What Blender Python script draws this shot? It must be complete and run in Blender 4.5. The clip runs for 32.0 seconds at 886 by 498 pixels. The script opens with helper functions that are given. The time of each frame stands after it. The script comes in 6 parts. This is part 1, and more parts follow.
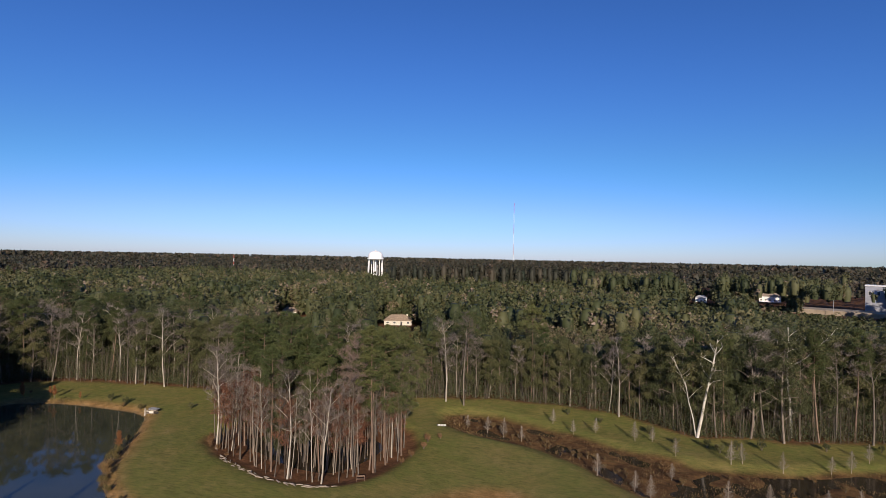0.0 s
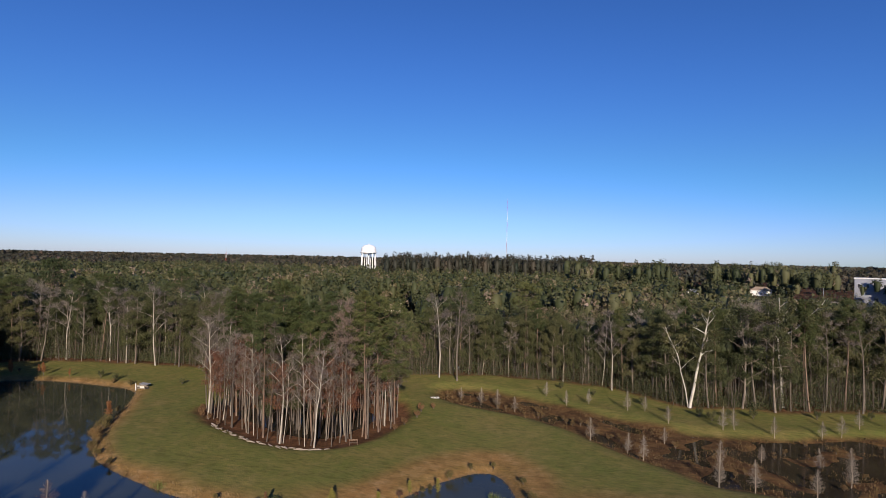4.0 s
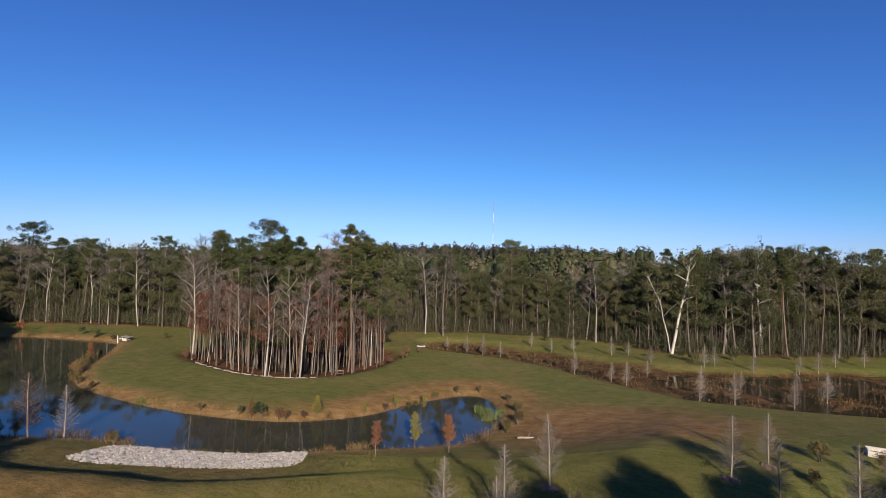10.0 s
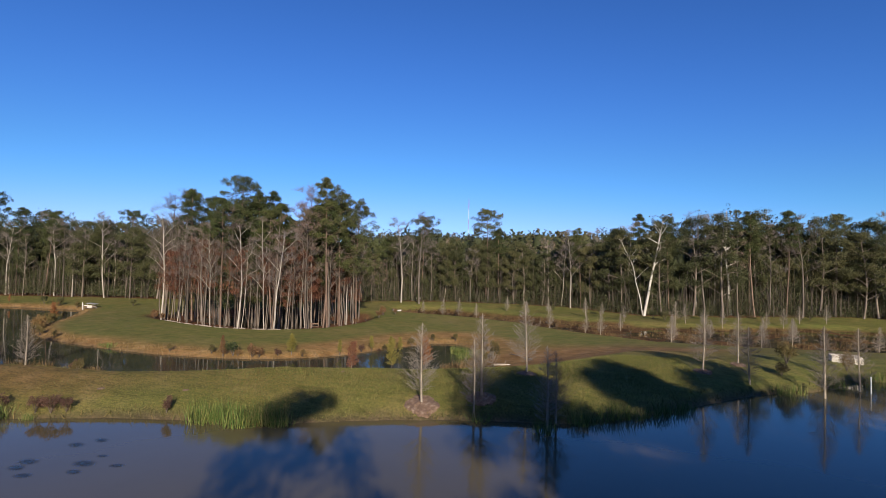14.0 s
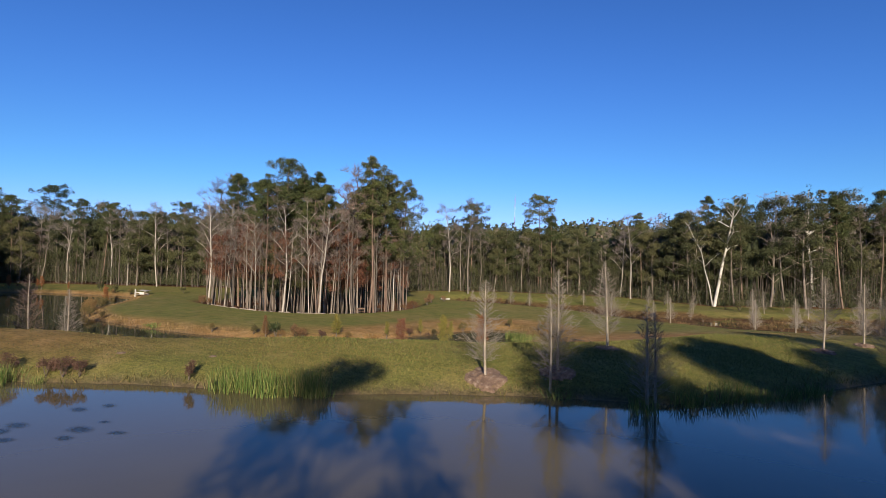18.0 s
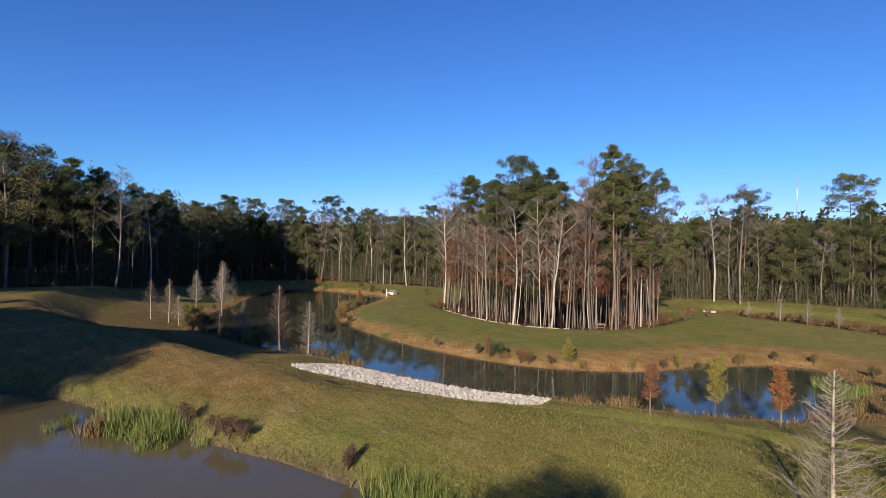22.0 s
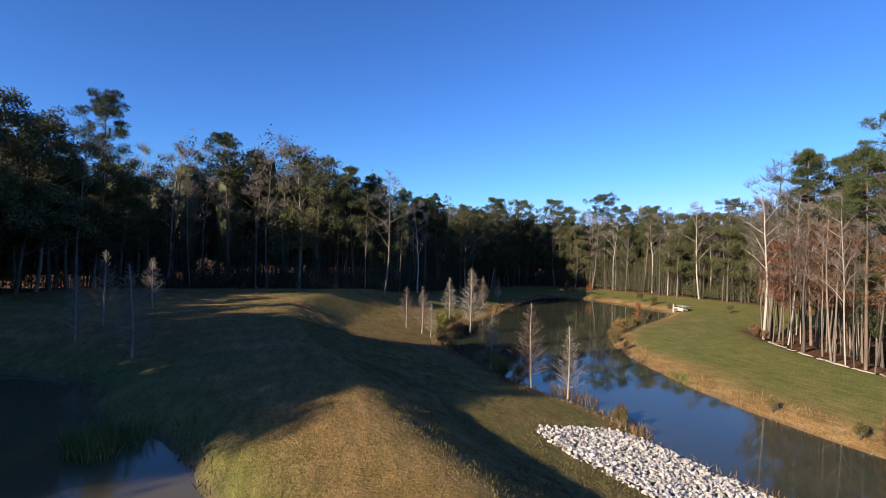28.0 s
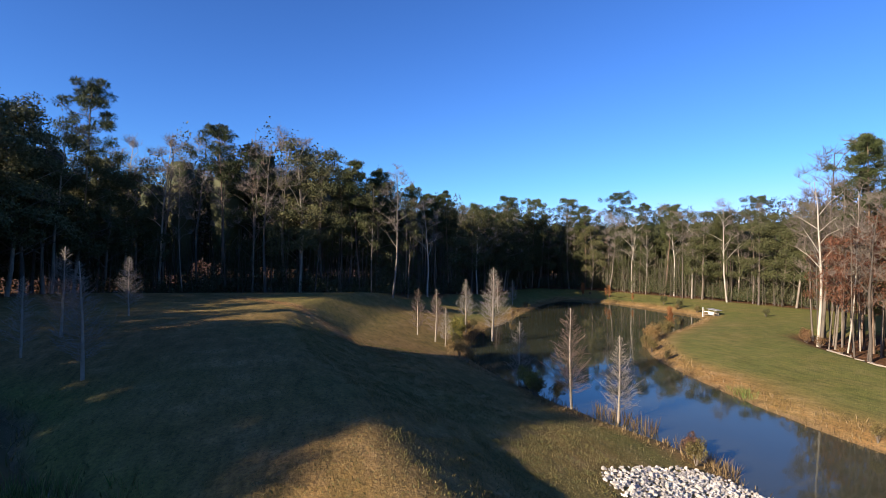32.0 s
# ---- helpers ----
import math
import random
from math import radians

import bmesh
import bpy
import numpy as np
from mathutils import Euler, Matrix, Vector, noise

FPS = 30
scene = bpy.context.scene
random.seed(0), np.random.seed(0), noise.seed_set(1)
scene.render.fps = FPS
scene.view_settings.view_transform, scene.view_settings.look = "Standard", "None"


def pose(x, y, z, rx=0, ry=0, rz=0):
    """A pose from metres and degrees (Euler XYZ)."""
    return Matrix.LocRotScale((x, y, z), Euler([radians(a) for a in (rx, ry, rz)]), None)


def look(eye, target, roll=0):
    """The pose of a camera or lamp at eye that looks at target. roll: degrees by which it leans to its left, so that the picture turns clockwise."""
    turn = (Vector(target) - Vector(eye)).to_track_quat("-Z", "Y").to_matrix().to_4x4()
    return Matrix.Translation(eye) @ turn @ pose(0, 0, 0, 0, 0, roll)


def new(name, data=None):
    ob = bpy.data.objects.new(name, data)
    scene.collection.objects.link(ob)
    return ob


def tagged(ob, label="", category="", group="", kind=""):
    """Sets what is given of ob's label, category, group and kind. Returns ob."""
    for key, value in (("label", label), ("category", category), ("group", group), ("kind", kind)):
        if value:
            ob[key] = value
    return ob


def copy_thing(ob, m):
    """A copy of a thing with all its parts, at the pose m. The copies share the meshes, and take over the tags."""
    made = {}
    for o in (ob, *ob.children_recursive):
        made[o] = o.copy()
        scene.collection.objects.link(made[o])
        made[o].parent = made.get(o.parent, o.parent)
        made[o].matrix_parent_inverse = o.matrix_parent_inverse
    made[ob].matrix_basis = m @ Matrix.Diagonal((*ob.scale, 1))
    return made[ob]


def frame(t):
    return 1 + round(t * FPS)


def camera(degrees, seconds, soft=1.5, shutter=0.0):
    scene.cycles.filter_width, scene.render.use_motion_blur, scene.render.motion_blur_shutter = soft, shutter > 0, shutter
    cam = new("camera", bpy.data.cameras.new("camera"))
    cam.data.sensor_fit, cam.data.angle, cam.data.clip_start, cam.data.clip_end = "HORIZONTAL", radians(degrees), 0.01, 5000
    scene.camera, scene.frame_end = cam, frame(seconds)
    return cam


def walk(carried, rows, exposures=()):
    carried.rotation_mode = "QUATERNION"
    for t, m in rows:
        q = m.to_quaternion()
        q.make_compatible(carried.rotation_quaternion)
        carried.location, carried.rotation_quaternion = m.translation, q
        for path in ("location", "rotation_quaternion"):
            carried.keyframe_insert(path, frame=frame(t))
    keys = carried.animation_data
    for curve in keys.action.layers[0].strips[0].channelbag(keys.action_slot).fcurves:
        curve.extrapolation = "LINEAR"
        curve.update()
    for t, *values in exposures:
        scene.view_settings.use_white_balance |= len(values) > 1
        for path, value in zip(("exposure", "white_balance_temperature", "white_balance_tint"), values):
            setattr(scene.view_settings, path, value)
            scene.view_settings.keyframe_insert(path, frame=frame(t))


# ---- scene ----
# camera and its way: seconds, place, heading (left of +y), pitch, lean
cam = camera(80.8, 32.0, soft=0.8)
ROWS = [
    (0, 36.50, 21.25, 39.94, 17.33, 0.87, 1.14),
    (1, 36.57, 21.49, 38.52, 17.48, 0.79, 1.09),
    (2, 36.58, 21.49, 36.87, 17.58, 0.85, 1.12),
    (3, 36.60, 21.57, 35.10, 17.31, 0.91, 1.19),
    (3.5, 36.54, 21.59, 34.10, 16.57, 0.97, 1.16),
    (5.5, 36.60, 21.23, 29.93, 18.05, 1.21, 1.21),
    (6, 36.73, 21.24, 28.88, 19.17, 1.19, 1.20),
    (6.5, 36.83, 21.25, 27.67, 19.50, 1.30, 1.35),
    (7, 36.84, 21.23, 26.35, 19.26, 1.43, 1.27),
    (8, 36.86, 21.12, 23.84, 18.69, 1.62, 1.31),
    (9, 36.84, 21.27, 21.47, 17.17, 1.74, 1.29),
    (10, 36.93, 21.10, 19.38, 15.10, 1.78, 1.31),
    (11, 36.86, 21.34, 17.31, 13.75, 1.75, 1.32),
    (12, 36.90, 21.43, 15.10, 13.00, 1.81, 1.40),
    (13, 36.90, 21.50, 12.96, 12.55, 1.82, 1.27),
    (14, 36.84, 21.57, 10.71, 12.39, 1.87, 1.28),
    (16.5, 36.35, 21.84, 8.26, 16.82, 1.66, 1.13),
    (17, 35.95, 22.75, 7.78, 16.87, 1.87, 1.24),
    (18, 34.50, 26.95, 7.76, 17.36, 1.70, 1.32),
    (18.5, 33.95, 28.56, 7.90, 17.63, 1.68, 1.34),
    (19, 33.58, 29.66, 8.16, 21.15, 1.51, 1.36),
    (19.5, 33.24, 30.45, 8.72, 25.84, 1.10, 1.15),
    (20, 32.87, 31.29, 9.12, 31.48, 0.77, 0.89),
    (20.5, 32.36, 32.73, 9.33, 36.86, 0.61, 1.03),
    (21, 31.76, 34.17, 9.41, 41.06, 0.55, 1.21),
    (22, 30.42, 36.92, 9.97, 43.63, 0.39, 0.99),
    (23, 28.70, 39.37, 10.16, 45.33, 0.45, 1.08),
    (24, 26.93, 41.34, 10.33, 49.48, 0.46, 0.96),
    (24.5, 25.86, 42.22, 10.43, 51.63, 0.44, 1.26),
    (25, 24.80, 43.02, 10.45, 54.78, 0.45, 1.23),
    (25.5, 23.68, 43.76, 10.47, 58.65, 0.38, 0.98),
    (26, 22.25, 44.55, 10.34, 62.02, 0.36, 0.75),
    (26.5, 20.65, 45.23, 10.14, 65.12, 0.51, 0.50),
    (28.5, 15.47, 46.99, 10.31, 73.91, 0.15, 1.29),
    (29, 14.25, 47.13, 10.28, 73.87, 0.23, 1.15),
    (30, 12.22, 47.28, 10.20, 73.79, 0.32, 1.12),
    (31, 10.55, 47.44, 9.82, 73.71, 0.53, 1.02),
    (32, 9.18, 47.66, 9.57, 73.58, 0.62, 0.93),
]


def cam_pose(x, y, z, yaw, pitch, lean):
    a, b = radians(yaw), radians(pitch)
    d = Vector((-math.sin(a) * math.cos(b), math.cos(a) * math.cos(b), math.sin(b)))
    eye = Vector((x, y, z))
    return look(eye, eye + d * 10, lean)


walk(cam, [(r[0], cam_pose(*r[1:])) for r in ROWS],
     exposures=((0, 0.27, 6750, 13), (9, 0.35, 6600, 13), (14, 0.44, 6600, 11), (19, 0.62, 6800, 10), (23, 0.73, 6850, 10), (26, 0.88, 6900, 10), (32, 1.12, 7000, 11.5)))

# ---- daylight: low winter sun behind the flight, clear sky ----
SUN_EL, SUN_AZ = 20.0, 157.0  # azimuth clockwise from +y
world = bpy.data.worlds.new("sky")
scene.world = world
world.use_nodes = True
wn = world.node_tree
sky = wn.nodes.new("ShaderNodeTexSky")
sky.sky_type = "NISHITA"
sky.sun_disc = False
sky.sun_elevation, sky.sun_rotation = radians(SUN_EL), radians(SUN_AZ)
sky.altitude = 1500
sky.air_density, sky.dust_density, sky.ozone_density = 1.0, 0.8, 6.0
gam = wn.nodes.new("ShaderNodeGamma")
gam.inputs[1].default_value = 1.2
wn.links.new(sky.outputs[0], gam.inputs[0])
hue = wn.nodes.new("ShaderNodeMix")
hue.data_type, hue.blend_type = "RGBA", "MULTIPLY"
hue.inputs[0].default_value = 1.0
hue.inputs[7].default_value = (0.83, 0.87, 1.06, 1)
wn.links.new(gam.outputs[0], hue.inputs[6])
# a clear winter sky: deep azure overhead, paler and greyer where it is brightest near the horizon
green = wn.nodes.new("ShaderNodeSeparateColor")
wn.links.new(hue.outputs[2], green.inputs[0])
level = wn.nodes.new("ShaderNodeMath")
level.operation = "MULTIPLY"
level.inputs[1].default_value = 0.06
wn.links.new(green.outputs[1], level.inputs[0])
cast = wn.nodes.new("ShaderNodeValToRGB")
cast.color_ramp.interpolation = "EASE"
el = cast.color_ramp.elements
while len(el) < 5:
    el.new(0.5)
for e, (p, c) in zip(el, ((0.072, (0.79, 1.03, 1.07)), (0.24, (0.81, 1.0, 0.88)), (0.43, (1.07, 0.94, 0.95)), (0.60, (0.97, 0.88, 0.91)), (1.0, (0.60, 0.50, 0.46)))):
    e.position, e.color = p, (*c, 1)
wn.links.new(level.outputs[0], cast.inputs[0])
tone = wn.nodes.new("ShaderNodeMix")
tone.data_type, tone.blend_type = "RGBA", "MULTIPLY"
tone.inputs[0].default_value = 1.0
wn.links.new(hue.outputs[2], tone.inputs[6])
wn.links.new(cast.outputs[0], tone.inputs[7])
wn.links.new(tone.outputs[2], wn.nodes["Background"].inputs[0])
wn.nodes["Background"].inputs[1].default_value = 0.075
sun = new("sun", bpy.data.lights.new("sun", "SUN"))
sun.data.energy, sun.data.angle, sun.data.color = 5.0, radians(0.55), (1.0, 0.88, 0.72)
to_sun = Vector((math.sin(radians(SUN_AZ)) * math.cos(radians(SUN_EL)),
                 math.cos(radians(SUN_AZ)) * math.cos(radians(SUN_EL)), math.sin(radians(SUN_EL))))
sun.matrix_world = look(Vector((60, -80, 120)), Vector((60, -80, 120)) - to_sun)


# ---- materials ----
def node_mat(name):
    m = bpy.data.materials.new(name)
    m.use_nodes = True
    n, l = m.node_tree.nodes, m.node_tree.links
    return m, n, l, n["Principled BSDF"]


def ramp(n, l, src, stops):
    r = n.new("ShaderNodeValToRGB")
    e = r.color_ramp.elements
    while len(e) < len(stops):
        e.new(0.5)
    for el, (p, c) in zip(e, stops):
        el.position, el.color = p, (*c, 1)
    l.new(src, r.inputs[0])
    return r.outputs[0]


def noise_tex(n, l, scale, detail=4, rough=0.6, coord=None, stretch=None):
    t = n.new("ShaderNodeTexNoise")
    t.inputs["Scale"].default_value, t.inputs["Detail"].default_value = scale, detail
    t.inputs["Roughness"].default_value = rough
    if coord is not None:
        if stretch:
            mp = n.new("ShaderNodeMapping")
            mp.inputs["Scale"].default_value = stretch
            l.new(coord, mp.inputs[0])
            coord = mp.outputs[0]
        l.new(coord, t.inputs["Vector"])
    return t.outputs["Fac"]


def mix(n, l, fac, a, b, mode="MIX"):
    m = n.new("ShaderNodeMix")
    m.data_type, m.blend_type = "RGBA", mode
    for sock, v in ((m.inputs[0], fac), (m.inputs[6], a), (m.inputs[7], b)):
        if isinstance(v, (int, float)):
            sock.default_value = v
        elif isinstance(v, tuple):
            sock.default_value = (*v, 1)
        else:
            l.new(v, sock)
    return m.outputs[2]


def bump(n, l, bsdf, height, strength, dist):
    b = n.new("ShaderNodeBump")
    b.inputs["Strength"].default_value, b.inputs["Distance"].default_value = strength, dist
    l.new(height, b.inputs["Height"])
    l.new(b.outputs[0], bsdf.inputs["Normal"])


def attr(n, name):
    a = n.new("ShaderNodeAttribute")
    a.attribute_name = name
    return a.outputs["Fac"]


def surf(name, stops, scale=3.0, rough=0.8, bstr=0.4, bdist=0.02, metal=0.0, stretch=None, per_object=0.0, fine=None):
    """A worn surface: a colour ramp over noise at two scales, with a little relief."""
    m, n, l, b = node_mat(name)
    g = n.new("ShaderNodeTexCoord").outputs["Object"]
    big = noise_tex(n, l, scale, 5, 0.6, g, stretch)
    small = noise_tex(n, l, fine or scale * 9, 3, 0.6, g, stretch)
    mm = n.new("ShaderNodeMath")
    mm.operation = "MULTIPLY_ADD"
    l.new(small, mm.inputs[0])
    mm.inputs[1].default_value = 0.5
    l.new(big, mm.inputs[2])
    ad = n.new("ShaderNodeMath")
    ad.operation = "MULTIPLY_ADD"
    oi = n.new("ShaderNodeObjectInfo")
    l.new(oi.outputs["Random"], ad.inputs[0])
    ad.inputs[1].default_value = per_object
    l.new(mm.outputs[0], ad.inputs[2])
    sb = n.new("ShaderNodeMath")
    sb.operation = "SUBTRACT"
    l.new(ad.outputs[0], sb.inputs[0])
    sb.inputs[1].default_value = 0.25 + per_object / 2
    l.new(ramp(n, l, sb.outputs[0], stops), b.inputs["Base Color"])
    b.inputs["Roughness"].default_value, b.inputs["Metallic"].default_value = rough, metal
    bump(n, l, b, small, bstr, bdist)
    return m


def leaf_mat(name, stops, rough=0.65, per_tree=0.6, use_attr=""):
    """Leaves: the hue goes by the tree and, less, by the single leaf."""
    m, n, l, b = node_mat(name)
    geo = n.new("ShaderNodeNewGeometry").outputs["Random Per Island"]
    if use_attr:
        tree = attr(n, use_attr)
    else:
        tree = n.new("ShaderNodeObjectInfo").outputs["Random"]
    k = n.new("ShaderNodeMath")
    k.operation = "MULTIPLY"
    l.new(tree, k.inputs[0])
    k.inputs[1].default_value = per_tree
    a = n.new("ShaderNodeMath")
    a.operation = "MULTIPLY_ADD"
    l.new(geo, a.inputs[0])
    a.inputs[1].default_value = 1 - per_tree
    l.new(k.outputs[0], a.inputs[2])
    l.new(ramp(n, l, a.outputs[0], stops), b.inputs["Base Color"])
    b.inputs["Roughness"].default_value = rough
    b.inputs["Specular IOR Level"].default_value = 0.25
    return m


BARK_PALE = surf("pale_bark", [(0.1, (0.070, 0.056, 0.046)), (0.5, (0.195, 0.165, 0.134)), (0.95, (0.440, 0.400, 0.340))], 1.2, 0.85, stretch=(1, 1, 0.35), per_object=0.75)
BARK_WHITE = surf("white_bark", [(0.2, (0.255, 0.230, 0.196)), (0.55, (0.510, 0.476, 0.416)), (0.9, (0.646, 0.612, 0.552))], 1.0, 0.8, stretch=(1, 1, 0.3))
BARK_PINE = surf("pine_bark", [(0.2, (0.051, 0.034, 0.025)), (0.6, (0.170, 0.115, 0.085)), (0.95, (0.289, 0.212, 0.162))], 2.0, 0.9, stretch=(1, 1, 0.3), per_object=0.3)
BARK_GREY = surf("grey_bark", [(0.2, (0.051, 0.041, 0.034)), (0.6, (0.153, 0.123, 0.098)), (0.95, (0.306, 0.264, 0.221))], 1.6, 0.88, stretch=(1, 1, 0.4), per_object=0.4)
TWIG = surf("bare_twigs", [(0.2, (0.12, 0.10, 0.085)), (0.6, (0.26, 0.225, 0.19)), (0.95, (0.40, 0.36, 0.31))], 2.0, 0.9, per_object=0.3)
TWIG_GREY = surf("grey_brown_twigs", [(0.2, (0.082, 0.066, 0.056)), (0.6, (0.175, 0.145, 0.125)), (0.95, (0.290, 0.250, 0.215))], 2.0, 0.9, per_object=0.4)
TWIG_DARK = surf("brown_twigs", [(0.2, (0.085, 0.064, 0.051)), (0.6, (0.170, 0.136, 0.111)), (0.95, (0.264, 0.221, 0.187))], 2.0, 0.9, per_object=0.4)
TWIG_RED = surf("reddish_twigs", [(0.2, (0.100, 0.068, 0.054)), (0.6, (0.200, 0.140, 0.112)), (0.95, (0.300, 0.230, 0.185))], 2.0, 0.9, per_object=0.3)
LEAF_PINE = leaf_mat("pine_needles", [(0.0, (0.022, 0.034, 0.012)), (0.5, (0.050, 0.064, 0.020)), (1.0, (0.104, 0.106, 0.036))])
LEAF_OAK = leaf_mat("evergreen_leaves", [(0.0, (0.030, 0.038, 0.014)), (0.5, (0.066, 0.070, 0.027)), (1.0, (0.122, 0.110, 0.048))])
LEAF_RED = leaf_mat("russet_leaves", [(0.0, (0.070, 0.030, 0.018)), (0.5, (0.140, 0.056, 0.032)), (1.0, (0.215, 0.100, 0.056))], per_tree=0.3)
LEAF_ORANGE = leaf_mat("orange_needles", [(0.0, (0.12, 0.046, 0.018)), (0.5, (0.22, 0.090, 0.034)), (1.0, (0.31, 0.15, 0.06))], per_tree=0.3)
LEAF_YELLOW = leaf_mat("yellow_green_leaves", [(0.0, (0.072, 0.080, 0.019)), (0.5, (0.163, 0.149, 0.033)), (1.0, (0.276, 0.213, 0.056))], per_tree=0.3)
LEAF_SHRUB = leaf_mat("shrub_leaves", [(0.0, (0.043, 0.032, 0.017)), (0.35, (0.085, 0.075, 0.025)), (0.7, (0.162, 0.111, 0.043)), (1.0, (0.246, 0.128, 0.055))], per_tree=0.75)
LEAF_BROWN = leaf_mat("withered_brown_leaves", [(0.0, (0.040, 0.022, 0.016)), (0.5, (0.085, 0.046, 0.032)), (1.0, (0.15, 0.085, 0.058))], per_tree=0.2)
LEAF_RUST = leaf_mat("rusty_leaves", [(0.0, (0.075, 0.040, 0.020)), (0.5, (0.145, 0.080, 0.038)), (1.0, (0.220, 0.130, 0.062))], per_tree=0.2)
LEAF_FAR = leaf_mat("woodland_canopy", [(0.0, (0.018, 0.027, 0.010)), (0.3, (0.042, 0.050, 0.020)), (0.55, (0.074, 0.074, 0.032)), (0.75, (0.108, 0.094, 0.046)), (0.86, (0.150, 0.115, 0.082)), (1.0, (0.250, 0.190, 0.160))], per_tree=0.72, use_attr="tint")
LEAF_DEEP = leaf_mat("distant_pine_canopy", [(0.0, (0.012, 0.019, 0.012)), (0.45, (0.034, 0.032, 0.022)), (0.75, (0.063, 0.051, 0.034)), (1.0, (0.109, 0.075, 0.060))], per_tree=0.6, use_attr="tint")
REED = leaf_mat("reed_blades", [(0.0, (0.043, 0.085, 0.017)), (0.5, (0.111, 0.162, 0.038)), (0.8, (0.221, 0.204, 0.068)), (1.0, (0.306, 0.238, 0.119))], per_tree=0.25)
REED_DRY = leaf_mat("dry_reed_blades", [(0.0, (0.068, 0.043, 0.020)), (0.5, (0.153, 0.098, 0.043)), (1.0, (0.255, 0.178, 0.089))], per_tree=0.25)
GRASS_BLADE = leaf_mat("grass_tufts", [(0.0, (0.058, 0.066, 0.016)), (0.5, (0.112, 0.098, 0.029)), (1.0, (0.210, 0.150, 0.060))], per_tree=0.0)
GRASS_GREEN = leaf_mat("green_grass_blades", [(0.0, (0.052, 0.075, 0.015)), (0.5, (0.115, 0.125, 0.026)), (1.0, (0.22, 0.18, 0.060))], per_tree=0.0)
WEED = leaf_mat("brown_weeds", [(0.0, (0.047, 0.029, 0.013)), (0.5, (0.113, 0.065, 0.029)), (0.8, (0.147, 0.113, 0.041)), (1.0, (0.235, 0.145, 0.068))], per_tree=0.0)
LITTER = leaf_mat("undergrowth_leaves", [(0.0, (0.026, 0.036, 0.015)), (0.45, (0.056, 0.064, 0.026)), (0.75, (0.082, 0.082, 0.038)), (1.0, (0.110, 0.094, 0.054))], per_tree=0.0)
ROCK = surf("limestone_riprap", [(0.1, (0.22, 0.19, 0.16)), (0.45, (0.52, 0.48, 0.43)), (0.85, (0.78, 0.75, 0.70))], 1.6, 0.85, 0.6, 0.03, per_object=0.4)
MULCH = surf("pine_straw_mulch", [(0.2, (0.07, 0.042, 0.028)), (0.55, (0.18, 0.115, 0.078)), (0.9, (0.40, 0.32, 0.25))], 4.0, 0.95, 0.9, 0.05)
CONCRETE = surf("weathered_concrete", [(0.2, (0.36, 0.33, 0.28)), (0.6, (0.58, 0.54, 0.47)), (0.9, (0.70, 0.67, 0.60))], 1.5, 0.85)
WHITE = surf("white_paint", [(0.2, (0.62, 0.61, 0.58)), (0.6, (0.80, 0.79, 0.77)), (0.9, (0.84, 0.84, 0.82))], 0.8, 0.5, 0.1)
STEEL_WHITE = surf("white_painted_steel", [(0.2, (0.66, 0.66, 0.66)), (0.6, (0.82, 0.82, 0.82)), (0.9, (0.86, 0.86, 0.86))], 0.12, 0.4, 0.05)
ROOF = surf("brown_shingles", [(0.2, (0.16, 0.12, 0.09)), (0.6, (0.30, 0.23, 0.17)), (0.9, (0.38, 0.31, 0.24))], 1.0, 0.9)
ROOF_METAL = surf("grey_metal_roof", [(0.2, (0.24, 0.24, 0.25)), (0.6, (0.42, 0.42, 0.43)), (0.9, (0.5, 0.5, 0.5))], 0.7, 0.5, metal=0.2)
DARK = surf("dark_opening", [(0.2, (0.02, 0.02, 0.022)), (0.9, (0.05, 0.05, 0.055))], 1.0, 0.3)
WOOD = surf("weathered_wood", [(0.2, (0.119, 0.093, 0.068)), (0.6, (0.255, 0.212, 0.170)), (0.9, (0.357, 0.315, 0.255))], 2.0, 0.85, stretch=(1, 1, 0.2))
MAST_RED = surf("red_mast_paint", [(0.2, (0.35, 0.06, 0.04)), (0.9, (0.5, 0.1, 0.07))], 0.3, 0.5)
METAL = surf("galvanised_steel", [(0.2, (0.35, 0.36, 0.37)), (0.9, (0.55, 0.56, 0.57))], 0.5, 0.45, metal=0.6)
SIDING = surf("blue_grey_siding", [(0.2, (0.22, 0.23, 0.27)), (0.9, (0.34, 0.35, 0.40))], 0.3, 0.6)
DIRT = surf("sandy_ground", [(0.2, (0.187, 0.145, 0.102)), (0.6, (0.323, 0.264, 0.196)), (0.9, (0.408, 0.348, 0.272))], 0.15, 0.95, fine=2.0)
LOG = surf("fallen_log_wood", [(0.2, (0.170, 0.136, 0.102)), (0.6, (0.340, 0.289, 0.230)), (0.9, (0.468, 0.416, 0.348))], 2.0, 0.85)


